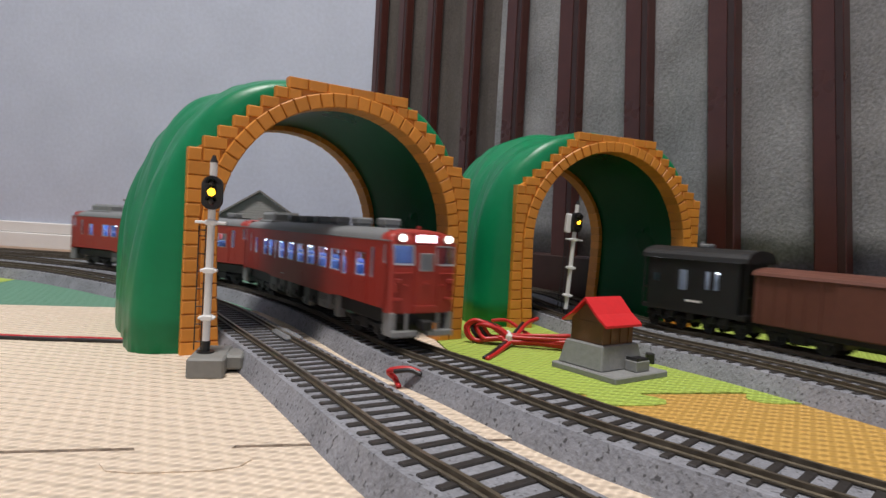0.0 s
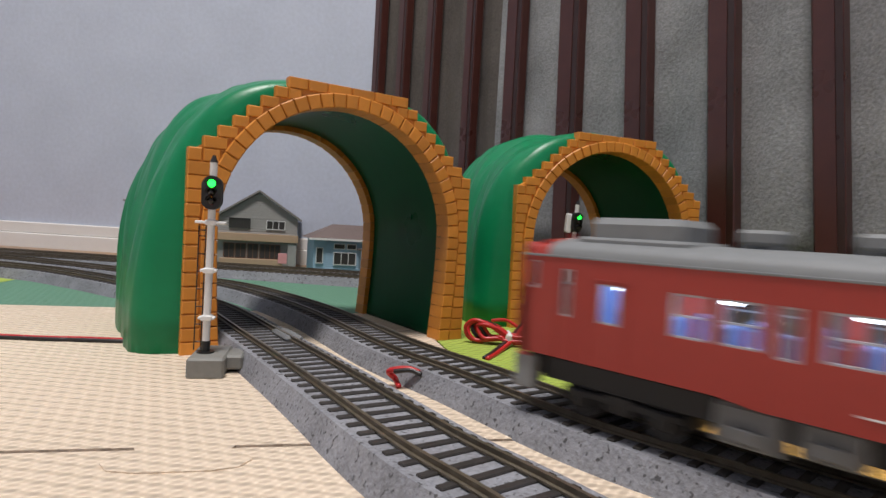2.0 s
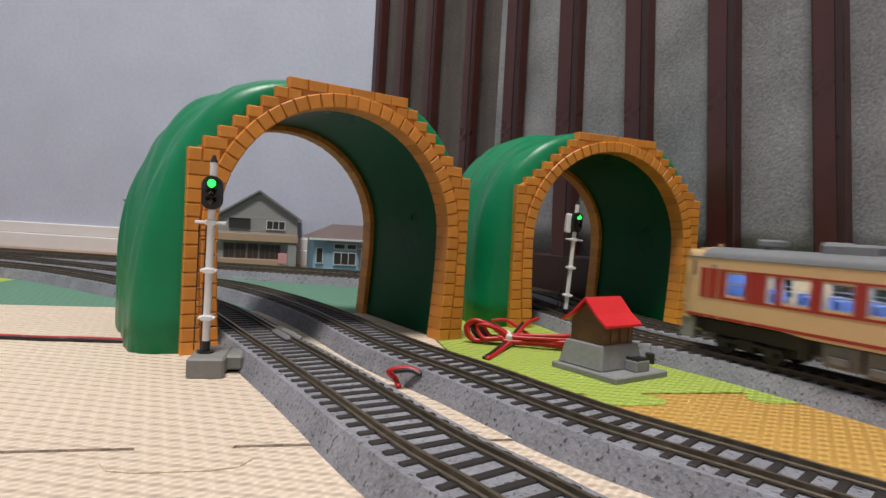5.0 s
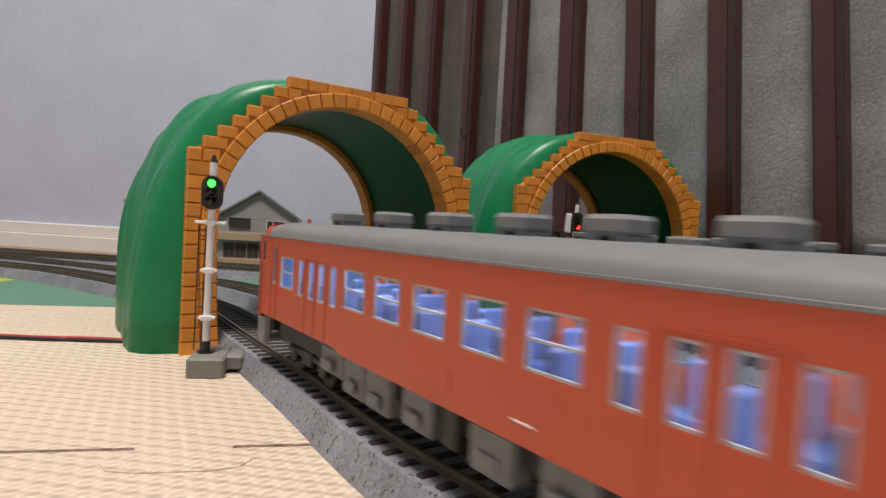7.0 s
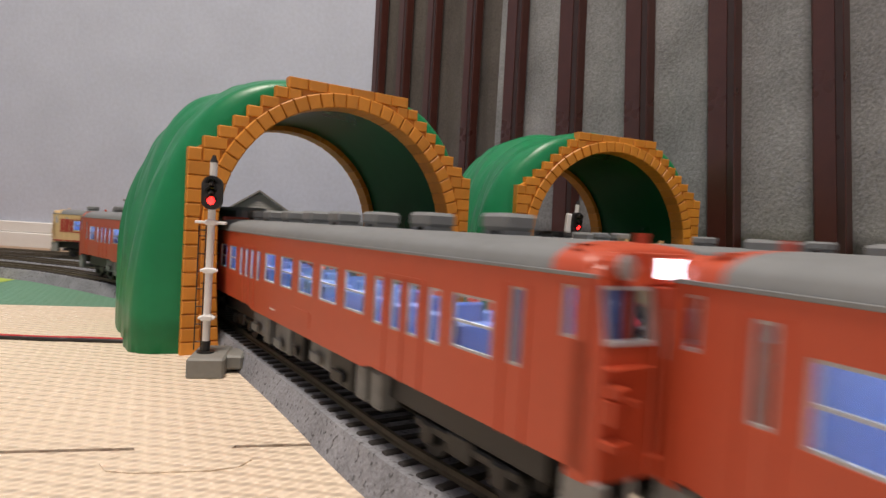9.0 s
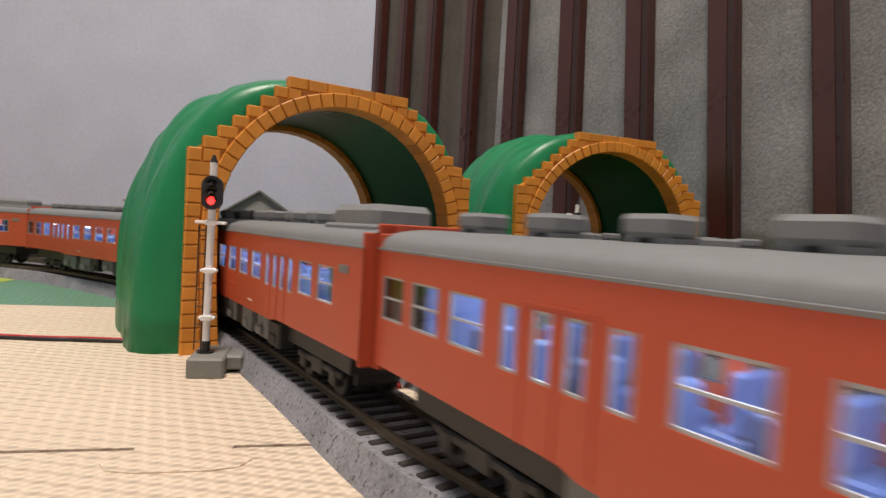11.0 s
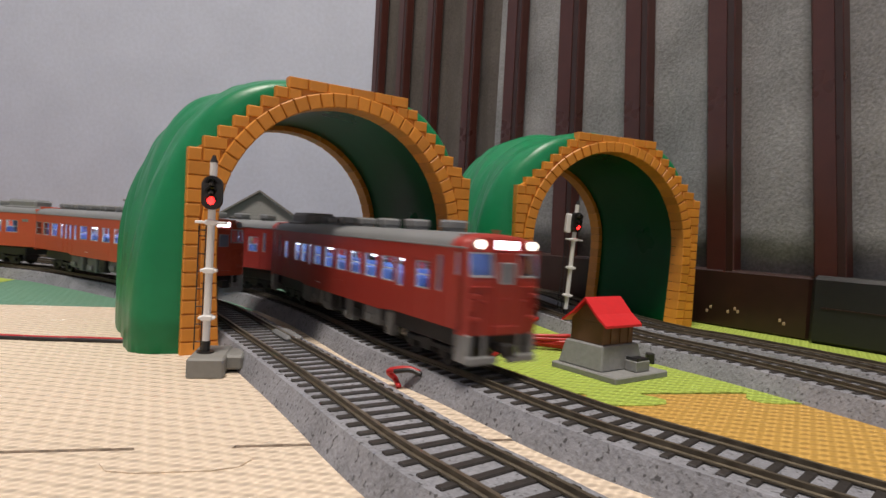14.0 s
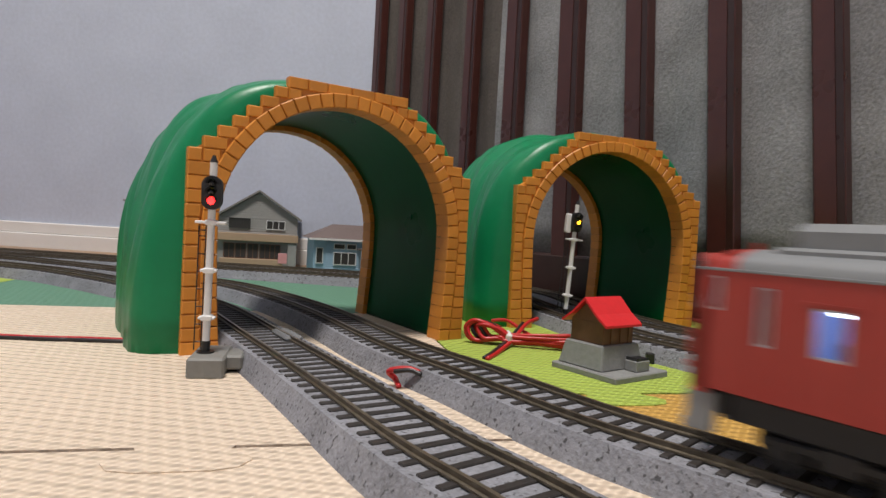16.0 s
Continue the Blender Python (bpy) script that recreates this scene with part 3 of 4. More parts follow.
def railcar(name, label, body, layout, cabs, lamps, unit_at, group, half=HALF):
    """A diesel railcar, its middle over the origin on the rail head, its first driving end towards +x."""
    car = empty(name, label=label, category="model railcar", group=group)
    holes = []
    for k, (d, w) in enumerate(layout):
        x = half - d
        holes.append((x - w / 2, x + w / 2, SILL + (.0 if w > .006 else -.001), HEAD))
    for e in (1, -1):
        if e in cabs:
            holes += [tuple(sorted((e * (half - .0042), e * (half - .0088)))) + (.0380, .0466), tuple(sorted((e * (half - .0182), e * (half - .0216)))) + (.0306, .0448)]
    x_lo, x_hi = (-half + (.0024 if -1 in cabs else 0)), (half - (.0024 if 1 in cabs else 0))
    xs = sorted({x_lo, x_hi, *(round(v, 6) for h in holes for v in h[:2])})
    zs = sorted({SKIRT, GUTTER, *(round(v, 6) for h in holes for v in h[2:])})
    for side in (1, -1):
        bm = bmesh.new()
        cells(bm, xs, zs, holes, W2, .0011)
        bmesh.ops.remove_doubles(bm, verts=bm.verts[:], dist=1e-6)
        bmesh.ops.recalc_face_normals(bm, faces=bm.faces)
        if side < 0:
            bmesh.ops.scale(bm, vec=(1, -1, 1), verts=bm.verts)
            bmesh.ops.reverse_faces(bm, faces=bm.faces)
        # the lower edge is cut higher over the bogies
        for v in bm.verts:
            if v.co.z < SKIRT + .0002 and (v.co.x > .055 or v.co.x < -.055):
                v.co.z += .0012
        wall_ = part("side_wall", bm, body, car)
        for h in holes:
            wide = h[1] - h[0] > .009
            bm = bmesh.new()
            y = side * (W2 - .0002)
            f = .00055
            for q in ((h[0], h[1], h[2], h[2] + f), (h[0], h[1], h[3] - f, h[3]), (h[0], h[0] + f, h[2], h[3]), (h[1] - f, h[1], h[2], h[3])) + (((h[0], h[1], (h[2] + h[3]) / 2 - .0002, (h[2] + h[3]) / 2 + .0003),) if wide else ()):
                box(bm, q[0], q[1], *sorted((y, y - side * .0006)), q[2], q[3])
            fr = part("window_frame", bm, "frame_metal", wall_)
            pane = part("pane", boxed(h[0], h[1], *sorted((y - side * .0006, y - side * .0009)), h[2], h[3]), "glass", wall_)
            pane.visible_shadow = False
        # doors, panel lines and hatches
        doors = [(.0595, .0170), (.1902, .0170)] if layout is not LAY_A else [(.0330, .0165), (.2135, .012)]

        def trim(name, a, b, z0, z1, t=.00025):
            part(name, boxed(a, b, *sorted((side * W2, side * (W2 + t))), z0, z1), body, wall_)
        for d, w in doors:
            x = half - d
            for q in (x - w / 2, x + w / 2, x) if layout is not LAY_A else (x - w / 2, x + w / 2):
                trim("door_edge", q - .0002, q + .0002, .0176, .0424)
            trim("door_header", x - w / 2, x + w / 2, .0424, .0428)
        for e in cabs:
            for q in (.0168, .0230):
                trim("door_edge", e * (half - q) - .0002, e * (half - q) + .0002, .0176, .0455, .0003)
        trim("access_panel", -.004, .012, .0200, .0250, .0002)
        part("lettering", boxed(-.029, -.0235, *sorted((side * W2, side * (W2 + .0002))), .0205, .0209), "white_plastic", wall_)
        part("gutter", boxed(x_lo, x_hi, *sorted((side * (W2 - .0004), side * (W2 + .0003))), GUTTER - .0004, GUTTER + .0003, .0001), "roof_grey", car)
    # roof
    bm = bmesh.new()
    sec = section(W2 - .0002, GUTTER, 14)
    stations = [(-half + (.012 if -1 in cabs else 0), 1), (half - (.012 if 1 in cabs else 0), 1)]
    rows = [[bm.verts.new((x, y, z)) for y, z in sec] for x, _ in stations]
    for j in range(len(sec) - 1):
        bm.faces.new((rows[0][j], rows[0][j + 1], rows[1][j + 1], rows[1][j]))
    bmesh.ops.recalc_face_normals(bm, faces=bm.faces)
    part("roof", bm, "roof_grey", car, smooth=True)
    for e in (1, -1):
        if e in cabs:
            bm = bmesh.new()
            rows = []
            for x, k in ((half - .012, 1), (half - .0088, .985), (half - .0066, .95), (half - .0052, .88), (half - .0042, .76)):
                rows.append([bm.verts.new((e * x, y * (1 if k > .9 else .6 + .42 * k), GUTTER + (z - GUTTER) * k)) for y, z in sec])
            for a, b in zip(rows, rows[1:]):
                for j in range(len(sec) - 1):
                    bm.faces.new((a[j], a[j + 1], b[j + 1], b[j]))
            bm.faces.new(rows[-1])
            bmesh.ops.recalc_face_normals(bm, faces=bm.faces)
            part("roof_end", bm, body, car, smooth=True)
            cab(car, e, body, lamps == e, "sign_light", half)
            part("roof_whistle", rodded((e * (half - .008), 0, .0520), (e * (half - .008), 0, .0556), .0009, 8), body, car)
        else:
            bm = boxed(*sorted((e * half, e * (half - .001))), -W2, W2, .0160, GUTTER + .004, .0003)
            box(bm, *sorted((e * half, e * (half - .001))), -W2 * .75, W2 * .75, GUTTER + .003, GUTTER + .0066, .0003)
            part("end_wall", bm, body, car)
            part("gangway_bellows", boxed(*sorted((e * half, e * (half + .0042))), -.0075, .0075, .0170, .0440, .0008), "under_black", car)
            if layout is LAY_TOILET:
                for y in (-1, 1):
                    part("end_plate", boxed(*sorted((e * (half - .0085), e * (half - .0150))), *sorted((y * W2, y * (W2 + .0003))), .0404, .0428, .0001), "under_grey", car)
    part("ceiling_panel", boxed(-half + .008, half - .008, -W2 + .002, W2 - .002, GUTTER - .0004, GUTTER + .0004), "inside", car)
    part("light_bar", boxed(-half + .026, half - .026, -.0035, .0035, GUTTER - .0012, GUTTER - .0005), "cabin_light", car)
    for i in range(7):
        x = -.09 + .03 * i
        part("bulb", boxed(x - .0022, x + .0022, -.0105, -.0085, .0396, .0410, .0005), "bulb_light", car)
    # Added glowing bar, no real lamp, to brighten the cab behind its windows.
    for e in cabs:
        part("cab_fill_glow", boxed(e * (half - .015) - .002, e * (half - .015) + .002, -.006, .006, .0466, .0474), "bulb_light", car)
    part("floor_pan", boxed(-half + .003, half - .003, -W2 + .0013, W2 - .0013, .0180, .0196), "inside", car)
    for e in (1, -1):
        part("bulkhead", boxed(*sorted((e * (half - .024), e * (half - .025))), -W2 + .0013, W2 - .0013, .0192, GUTTER - .0005), "seat_blue", car)
    for i in range(13):
        x = -.088 + i * .0147
        bm = bmesh.new()
        for y in (-1, 1):
            box(bm, x - .0055, x + .0055, *sorted((y * .0045, y * .0150)), .0192, .0245, .0006)
            box(bm, x - .0011, x + .0011, *sorted((y * .0045, y * .0150)), .0245, .0345, .0006)
        part("seat", bm, "seat_blue", car)
    # roof vents and cooling unit
    vs = [-.108, -.082, -.056, -.030, -.004, .024, .054, .086]
    for x in vs:
        if unit_at is None or abs(x - unit_at) > .022:
            vent(car, x)
    if unit_at is not None:
        bm = boxed(unit_at - .0150, unit_at + .0150, -.0100, .0100, .0500, .0608, .0020)
        box(bm, unit_at - .0175, unit_at + .0175, -.0118, .0118, .0490, .0548, .0008)
        part("roof_unit", bm, "roof_grey", car)
    # underframe
    part("underframe", boxed(-.115, .115, -.0125, .0125, .0098, .0166, .0004), "under_black", car)
    rng = random.Random(len(layout))
    x = -.06
    while x < .058:
        w = rng.choice((.006, .009, .013, .016))
        for y in (-1, 1):
            z0 = rng.choice((.0050, .0062, .0078))
            bm = boxed(x, x + w, *sorted((y * .0095, y * (.0158 - rng.random() * .0015))), z0, .0162, .0007)
            if w > .008:
                box(bm, x + w * .25, x + w * .75, *sorted((y * .0155, y * .0164)), z0 + .0015, z0 + .005, .0004)
            part("equipment_box", bm, "under_grey" if rng.random() < .75 else "under_black", car)
        x += w + rng.choice((.0015, .003, .006))
    for e in (-.088, .088):
        bogie(car, e)
    return car


train_a = [railcar("red_railcar", "red diesel railcar with grey roof and lit windows, headlights on", "red_body", LAY_A, (1, -1), 1, -.088, "two-car red train")]
train_a.append(railcar("red_railcar", "red diesel railcar with grey roof and lit windows, at the rear", "red_body", LAY_A, (1, -1), 0, -.088, "two-car red train"))
LAB_B = "orange-red diesel railcar with grey roof and lit windows"
train_b = [railcar("orange_railcar", LAB_B, "orange_body", LAY_PLAIN, (1,), 0, None, "four-car orange train", .130),
           railcar("orange_railcar", "orange-red diesel railcar with lit windows and a large roof unit", "orange_body", LAY_TOILET, (1,), 0, -.106, "four-car orange train", .130)]
for car in train_b:
    car.scale.x = 1.034
train_b += [copy_thing(train_b[0], Matrix()), copy_thing(train_b[1], Matrix())]


# ---- other rolling stock ----
def express_car(label):
    """Cream railcar with a red window band, built like the others."""
    car = railcar("cream_railcar", label, "cream_body", LAY_A, (1, -1), 0, None, "cream and red express train")
    for side in (1, -1):
        bm = bmesh.new()
        x0, x1 = -HALF + .012, HALF - .012
        xs = [x0, *sorted(v for d, w in LAY_A for v in (HALF - d - w / 2, HALF - d + w / 2) if x0 < v < x1), x1]
        for a, b in zip(xs[::2], xs[1::2]):
            box(bm, a, b, *sorted((side * W2, side * (W2 + .00025))), SILL - .001, HEAD + .0006)
        for z0, z1 in ((SILL - .0022, SILL - .001), (HEAD + .0006, HEAD + .0015)):
            box(bm, x0, x1, *sorted((side * W2, side * (W2 + .00025))), z0, z1)
        part("red_band", bm, "red_body", car, "red band round the windows")
        part("red_skirt", boxed(-HALF + .004, HALF - .004, *sorted((side * W2, side * (W2 + .0002))), SKIRT + .0013, SKIRT + .0027), "red_body", car)
    for x in (-.07, -.01, .045):
        bm = boxed(x - .012, x + .012, -.0085, .0085, .0520, .0582, .0012)
        part("roof_unit", bm, "roof_grey", car)
    return car


def caboose():
    c = empty("caboose", label="black caboose with arched roof and lit windows", category="model wagon")
    L, w = .046, .0165
    holes = [(-.036, -.029, .026, .0305), (-.0115, -.0035, .0225, .0335), (.012, .0165, .024, .0335), (.0195, .024, .024, .0335)]
    xs = sorted({-.041, .041, *(v for h in holes for v in h[:2])})
    zs = sorted({.0125, .039, *(v for h in holes for v in h[2:])})
    for side in (1, -1):
        bm = bmesh.new()
        cells(bm, xs, zs, holes, w, .001)
        bmesh.ops.remove_doubles(bm, verts=bm.verts[:], dist=1e-6)
        bmesh.ops.recalc_face_normals(bm, faces=bm.faces)
        if side < 0:
            bmesh.ops.scale(bm, vec=(1, -1, 1), verts=bm.verts)
            bmesh.ops.reverse_faces(bm, faces=bm.faces)
        sw = part("side_wall", bm, "caboose", c)
        for h in holes:
            p = part("pane", boxed(h[0], h[1], *sorted((side * (w - .0004), side * (w - .0007))), h[2], h[3]), "glass", sw)
            p.visible_shadow = False
    for e in (1, -1):
        part("end_wall", boxed(*sorted((e * .041, e * .040)), -w, w, .0125, .041), "caboose", c)
        bm = bmesh.new()
        for y in (-1, 1):
            rod(bm, (e * .0455, y * .0155, .011), (e * .0455, y * .0155, .040), .0005, 6)
            rod(bm, (e * .0455, y * .0155, .022), (e * .0455, y * .004, .022), .0005, 6)
        part("end_rail", bm, "caboose", c)
        part("coupler", boxed(*sorted((e * .046, e * .053)), -.002, .002, .0075, .0108, .0005), "under_black", c)
    bm = bmesh.new()
    sec = [(math.cos(math.pi * i / 12) * (w + .0012), .0392 + math.sin(math.pi * i / 12) ** .8 * .0068) for i in range(13)]
    rows = [[bm.verts.new((x, y, z)) for y, z in sec] for x in (-L - .001, L + .001)]
    for j in range(12):
        bm.faces.new((rows[0][j], rows[0][j + 1], rows[1][j + 1], rows[1][j]))
    bm.faces.new(rows[0])
    bm.faces.new(rows[1][::-1])
    bmesh.ops.recalc_face_normals(bm, faces=bm.faces)
    part("roof", bm, "under_black", c)
    part("stove_pipe", rodded((-.008, .004, .045), (-.008, .004, .0495), .0016, 10), "under_grey", c)
    part("roof_vent", boxed(-.004, .004, -.004, .004, .0458, .0482, .0006), "roof_grey", c)
    part("floor_pan", boxed(-L, L, -w, w, .0105, .0128), "under_black", c)
    part("light_bar", boxed(-.036, .036, -.002, .002, .0376, .0384), "cabin_light", c)
    # Extra bulbs, added close behind the panes to brighten the lit windows.
    for x in (-.032, -.0075, .018):
        part("bulb", boxed(x - .002, x + .002, -.0095, -.0075, .0325, .0338, .0004), "bulb_light", c)
    part("lining", boxed(-.039, .039, -.001, .001, .0128, .0375), "inside", c)
    for x in (-.026, .026):
        bogie(c, x)
    for x in (-.03, -.018, .0, .018, .03):
        part("frame_box", boxed(x - .003, x + .003, -.0155, .0155, .0065, .0106, .0005), "under_black", c)
    part("lettering", boxed(-.004, .010, -w - .0002, -w, .0165, .0176), "white_plastic", c)
    return c


def boxcar():
    c = empty("boxcar", label="weathered brown covered goods wagon with sliding door", category="model wagon", group="brown goods wagons")
    L, w = .058, .0168
    body = part("body", boxed(-L, L, -w, w, .0118, .0395, .0006), "boxcar", c)
    for side in (1, -1):
        for k in range(14):
            x = -L + .004 + k * (2 * L - .008) / 13
            if abs(x) > .0145:
                part("rib", boxed(x - .0005, x + .0005, *sorted((side * w, side * (w + .0006))), .0124, .0388), "boxcar", body)
        part("sliding_door", boxed(-.0135, .0135, *sorted((side * w, side * (w + .0009))), .0124, .0385, .0003), "boxcar", body)
        part("door_track", boxed(-.03, .03, *sorted((side * w, side * (w + .0011))), .0385, .0392), "boxcar", body)
        part("lettering", boxed(.024, .034, *sorted((side * w, side * (w + .0003))), .0165, .0178), "white_plastic", body)
    bm = bmesh.new()
    sec = [(math.cos(math.pi * i / 10) * (w + .0014), .0392 + math.sin(math.pi * i / 10) ** .9 * .0045) for i in range(11)]
    rows = [[bm.verts.new((x, y, z)) for y, z in sec] for x in (-L - .001, L + .001)]
    for j in range(10):
        bm.faces.new((rows[0][j], rows[0][j + 1], rows[1][j + 1], rows[1][j]))
    bm.faces.new(rows[0])
    bm.faces.new(rows[1][::-1])
    bmesh.ops.recalc_face_normals(bm, faces=bm.faces)
    part("roof", bm, "boxcar", c)
    part("underframe", boxed(-L + .002, L - .002, -.012, .012, .0085, .0119, .0004), "under_black", c)
    for e in (1, -1):
        part("coupler", boxed(*sorted((e * L, e * (L + .006))), -.002, .002, .0075, .0108, .0005), "under_black", c)
    for x in (-.034, .034):
        bogie(c, x)
    return c


express = [express_car("cream diesel railcar with red window band and grey roof units")]
express += [copy_thing(express[0], Matrix()) for _ in range(4)]
freight = [caboose(), boxcar()]
freight[0].scale = (.74, 1, 1.15)
freight.append(copy_thing(freight[1], Matrix()))


# ---- slatted bed base standing upright, with grey felt behind its slats ----
BED = Matrix.Translation((.2191, .5001, 0)) @ Matrix.Rotation(math.atan2(-.796, .605), 4, "Z")
_bed = empty("slatted_bed_base", BED, label="red-brown slatted bed base standing upright with grey felt panels", category="bed base")


def felt(name, x0, x1, mat, deep, label):
    bm = bmesh.new()
    nx, nz = 60, 24
    g = [[bm.verts.new((x0 + (x1 - x0) * i / nx, deep + .003 * math.sin((x0 + (x1 - x0) * i / nx) * 90) + .0022 * noise.noise(Vector((i * .3, j * .35, x0 * 9))), .046 + j * .9 / nz)) for j in range(nz + 1)] for i in range(nx + 1)]
    for a, b in zip(g, g[1:]):
        for j in range(nz):
            bm.faces.new((a[j], b[j], b[j + 1], a[j + 1]))
    r = bmesh.ops.extrude_face_region(bm, geom=bm.faces[:])
    bmesh.ops.translate(bm, vec=(0, .006, 0), verts=[v for v in r["geom"] if isinstance(v, bmesh.types.BMVert)])
    bmesh.ops.recalc_face_normals(bm, faces=bm.faces)
    return part(name, bm, mat, _bed, label, smooth=True)


felt("felt_panel", -.262, .5, "felt", .016, "mottled grey felt panel")
felt("felt_panel", -.572, -.272, "felt_dark", .020, "dark brown-grey felt panel")
part("felt_edge", boxed(-.2785, -.2655, .004, .016, .046, .946, .002), "felt", _bed)
for x, w, lean in ((-.5655, .0105, 0), (-.4935, .0105, .002), (-.419, .0105, 0), (-.3305, .0100, -.004), (-.2490, .0128, -.009), (-.1612, .0136, -.031), (-.0745, .0126, -.057), (.0085, .0118, -.067), (.0885, .0106, -.079), (.170, .0112, -.08), (.252, .0112, -.08)):
    s = part("slat", boxed(-w, w, -.001, .013, 0, .906, .0016), "lacquer", _bed)
    s.matrix_basis = Matrix.Translation((x - lean * .1, 0, .044)) @ Matrix.Rotation(math.atan(lean), 4, "Y")
    part("slat_lip", boxed(w * .35, w * .5, -.0022, -.001, 0, .906), "lacquer", s)
    # Strip of darker lacquer laid on the slat's face, standing slightly proud.
    part("slat_dark_strip", boxed(w * .5, w * .97, -.0013, -.001, 0, .906), "dark_lacquer", s)
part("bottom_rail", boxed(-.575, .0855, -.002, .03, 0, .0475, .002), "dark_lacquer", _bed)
for x, z in ((.008, .012), (.011, .0155), (.0255, .0135), (.031, .0165), (.0335, .0145), (.0655, .0125), (.0685, .0105)):
    part("scuff", boxed(x - .0010, x + .0010, -.0024, -.0019, z - .0012, z + .0014, .0003), "band", _bed)
_box = empty("black_case", BED, label="black plastic case beside the bed base", category="case")
part("body", boxed(.0875, .42, -.009, .03, 0, .0492, .003), "black", _box)
part("seam", boxed(.095, .40, -.0096, -.0088, .026, .0268), "dark_lacquer", _box)


# ---- signals ----
def lens_ball(r, lit):
    """A round lens lit on its front half only (towards -y)."""
    bm = bmesh.new()
    bmesh.ops.create_uvsphere(bm, u_segments=14, v_segments=10, radius=r)
    for f in bm.faces:
        f.material_index = 0 if f.calc_center_median().y < -r * .05 else 1
    return bm, [lit, "lamp_shut"]


M["lamp_shut"] = material("lens_dark", (.02, .02, .02), .2, vary=.05, bump=0)


def signal(place, label, head_turn, box_behind):
    s = empty("railway_signal", place, label=label, category="model signal", group="colour light signals")
    mast = part("mast", rodded((0, 0, .010), (0, 0, .0885), .00155, 12), "white_plastic", s)
    part("finial", rodded((0, 0, .0885), (0, 0, .0915), .0017, 10, .0006), "black", mast)
    part("mast_foot", rod(rodded((0, 0, .0085), (0, 0, .0135), .0018, 12), (0, 0, .0078), (0, 0, .0092), .0036, 14), "black", s)
    for z, w in ((.0634, .0062), (.0432, .0034), (.0233, .0034)):
        bm = boxed(-w, w, -.0022, .0018, z - .0006, z + .0006, .0003)
        box(bm, -.0022, .0022, -.0024, .0024, z - .0011, z + .0011, .0003)
        part("crossbar", bm, "white_plastic", s)
    lad = empty_part("ladder", s)
    for x in (-.0052, -.0024):
        part("stile", rodded((x, .0026, .009), (x, .0026, .062), .00028, 6), "black", lad)
    for k in range(7):
        part("rung", rodded((-.0052, .0026, .0125 + k * .0075), (-.0024, .0026, .0125 + k * .0075), .00025, 5), "black", lad)
    hd = part("head", head_shape(), "black", s)
    hd.matrix_basis = Matrix.Translation((0, -.0005, .0758)) @ Matrix.Rotation(head_turn, 4, "Z")
    if box_behind:
        part("rear_box", boxed(-.0072, -.0032, -.001, .003, .068, .0815, .0006), "white_plastic", s)
    lamps = []
    for mat, z in (("lit_green", .0038), ("lit_yellow", .0002), ("lit_red", -.0034)):
        bm, mats = lens_ball(.00165, mat)
        lens = part("lens", bm, mats, hd, smooth=True)
        lens.matrix_basis = Matrix.Translation((0, -.0024, z))
        hood = bmesh.new()
        rows = [[hood.verts.new((math.cos(a) * .0021, y, z + math.sin(a) * .0021)) for a in (math.pi * k / 8 for k in range(9))] for y in (-.0024, -.0048)]
        for j in range(8):
            hood.faces.new((rows[0][j], rows[0][j + 1], rows[1][j + 1], rows[1][j]))
        bmesh.ops.solidify(hood, geom=hood.faces[:], thickness=.0003)
        part("hood", hood, "black", hd)
        lamps.append(lens)
    return s, lamps


def empty_part(name, parent):
    bm = rodded((-.0052, .0026, .060), (-.0024, .0026, .060), .0003, 6)
    return part(name, bm, "black", parent)


def head_shape():
    """A tall plate with round ends."""
    bm = bmesh.new()
    ring = []
    for k in range(24):
        a = 2 * math.pi * k / 24
        ring.append((math.cos(a) * .0041, (.0030 if math.sin(a) > 0 else -.0030) + math.sin(a) * .0041))
    f = bm.faces.new([bm.verts.new((x, -.0022, z)) for x, z in ring])
    r = bmesh.ops.extrude_face_region(bm, geom=[f])
    bmesh.ops.translate(bm, vec=(0, .0044, 0), verts=[v for v in r["geom"] if isinstance(v, bmesh.types.BMVert)])
    bmesh.ops.recalc_face_normals(bm, faces=bm.faces)
    return bm


signal_1, lamps_1 = signal(pose(-.0977, .249, 0, 0, 0, 12), "white signal mast with black three-lamp head on a grey base", 0, False)
signal_2, lamps_2 = signal(pose(.0912, .4319, 0, 0, 3.2, 14) @ Matrix.Scale(1.02, 4), "leaning white signal mast with three-lamp head and white box", radians(18), True)
_b = part("signal_base", box(boxed(-.0052, .0092, -.0125, .0155, 0, .0085, .0008), .008, .0155, -.0035, .0125, .002, .0079, .0008), "base_grey", signal_1)
part("signal_base", boxed(-.007, .007, -.007, .007, 0, .0085, .001), "base_grey", signal_2)

# ---- little hut with red roof ----
_hut = empty("toy_hut", Matrix.Translation((.0858, .2937, 0)) @ Matrix.Rotation(radians(36), 4, "Z"), label="tiny brown hut with red gable roof on a grey stone base", category="toy hut")


def frustum(x0, x1, y0, y1, z0, z1, dx, dy):
    bm = bmesh.new()
    box(bm, x0, x1, y0, y1, z0, z1)
    cx, cy = (x0 + x1) / 2, (y0 + y1) / 2
    for v in bm.verts:
        if v.co.z > (z0 + z1) / 2:
            v.co.x, v.co.y = cx + (v.co.x - cx) * (1 - dx), cy + (v.co.y - cy) * (1 - dy)
    bmesh.ops.bevel(bm, geom=bm.edges[:], offset=.0006, segments=1, affect="EDGES")
    return bm


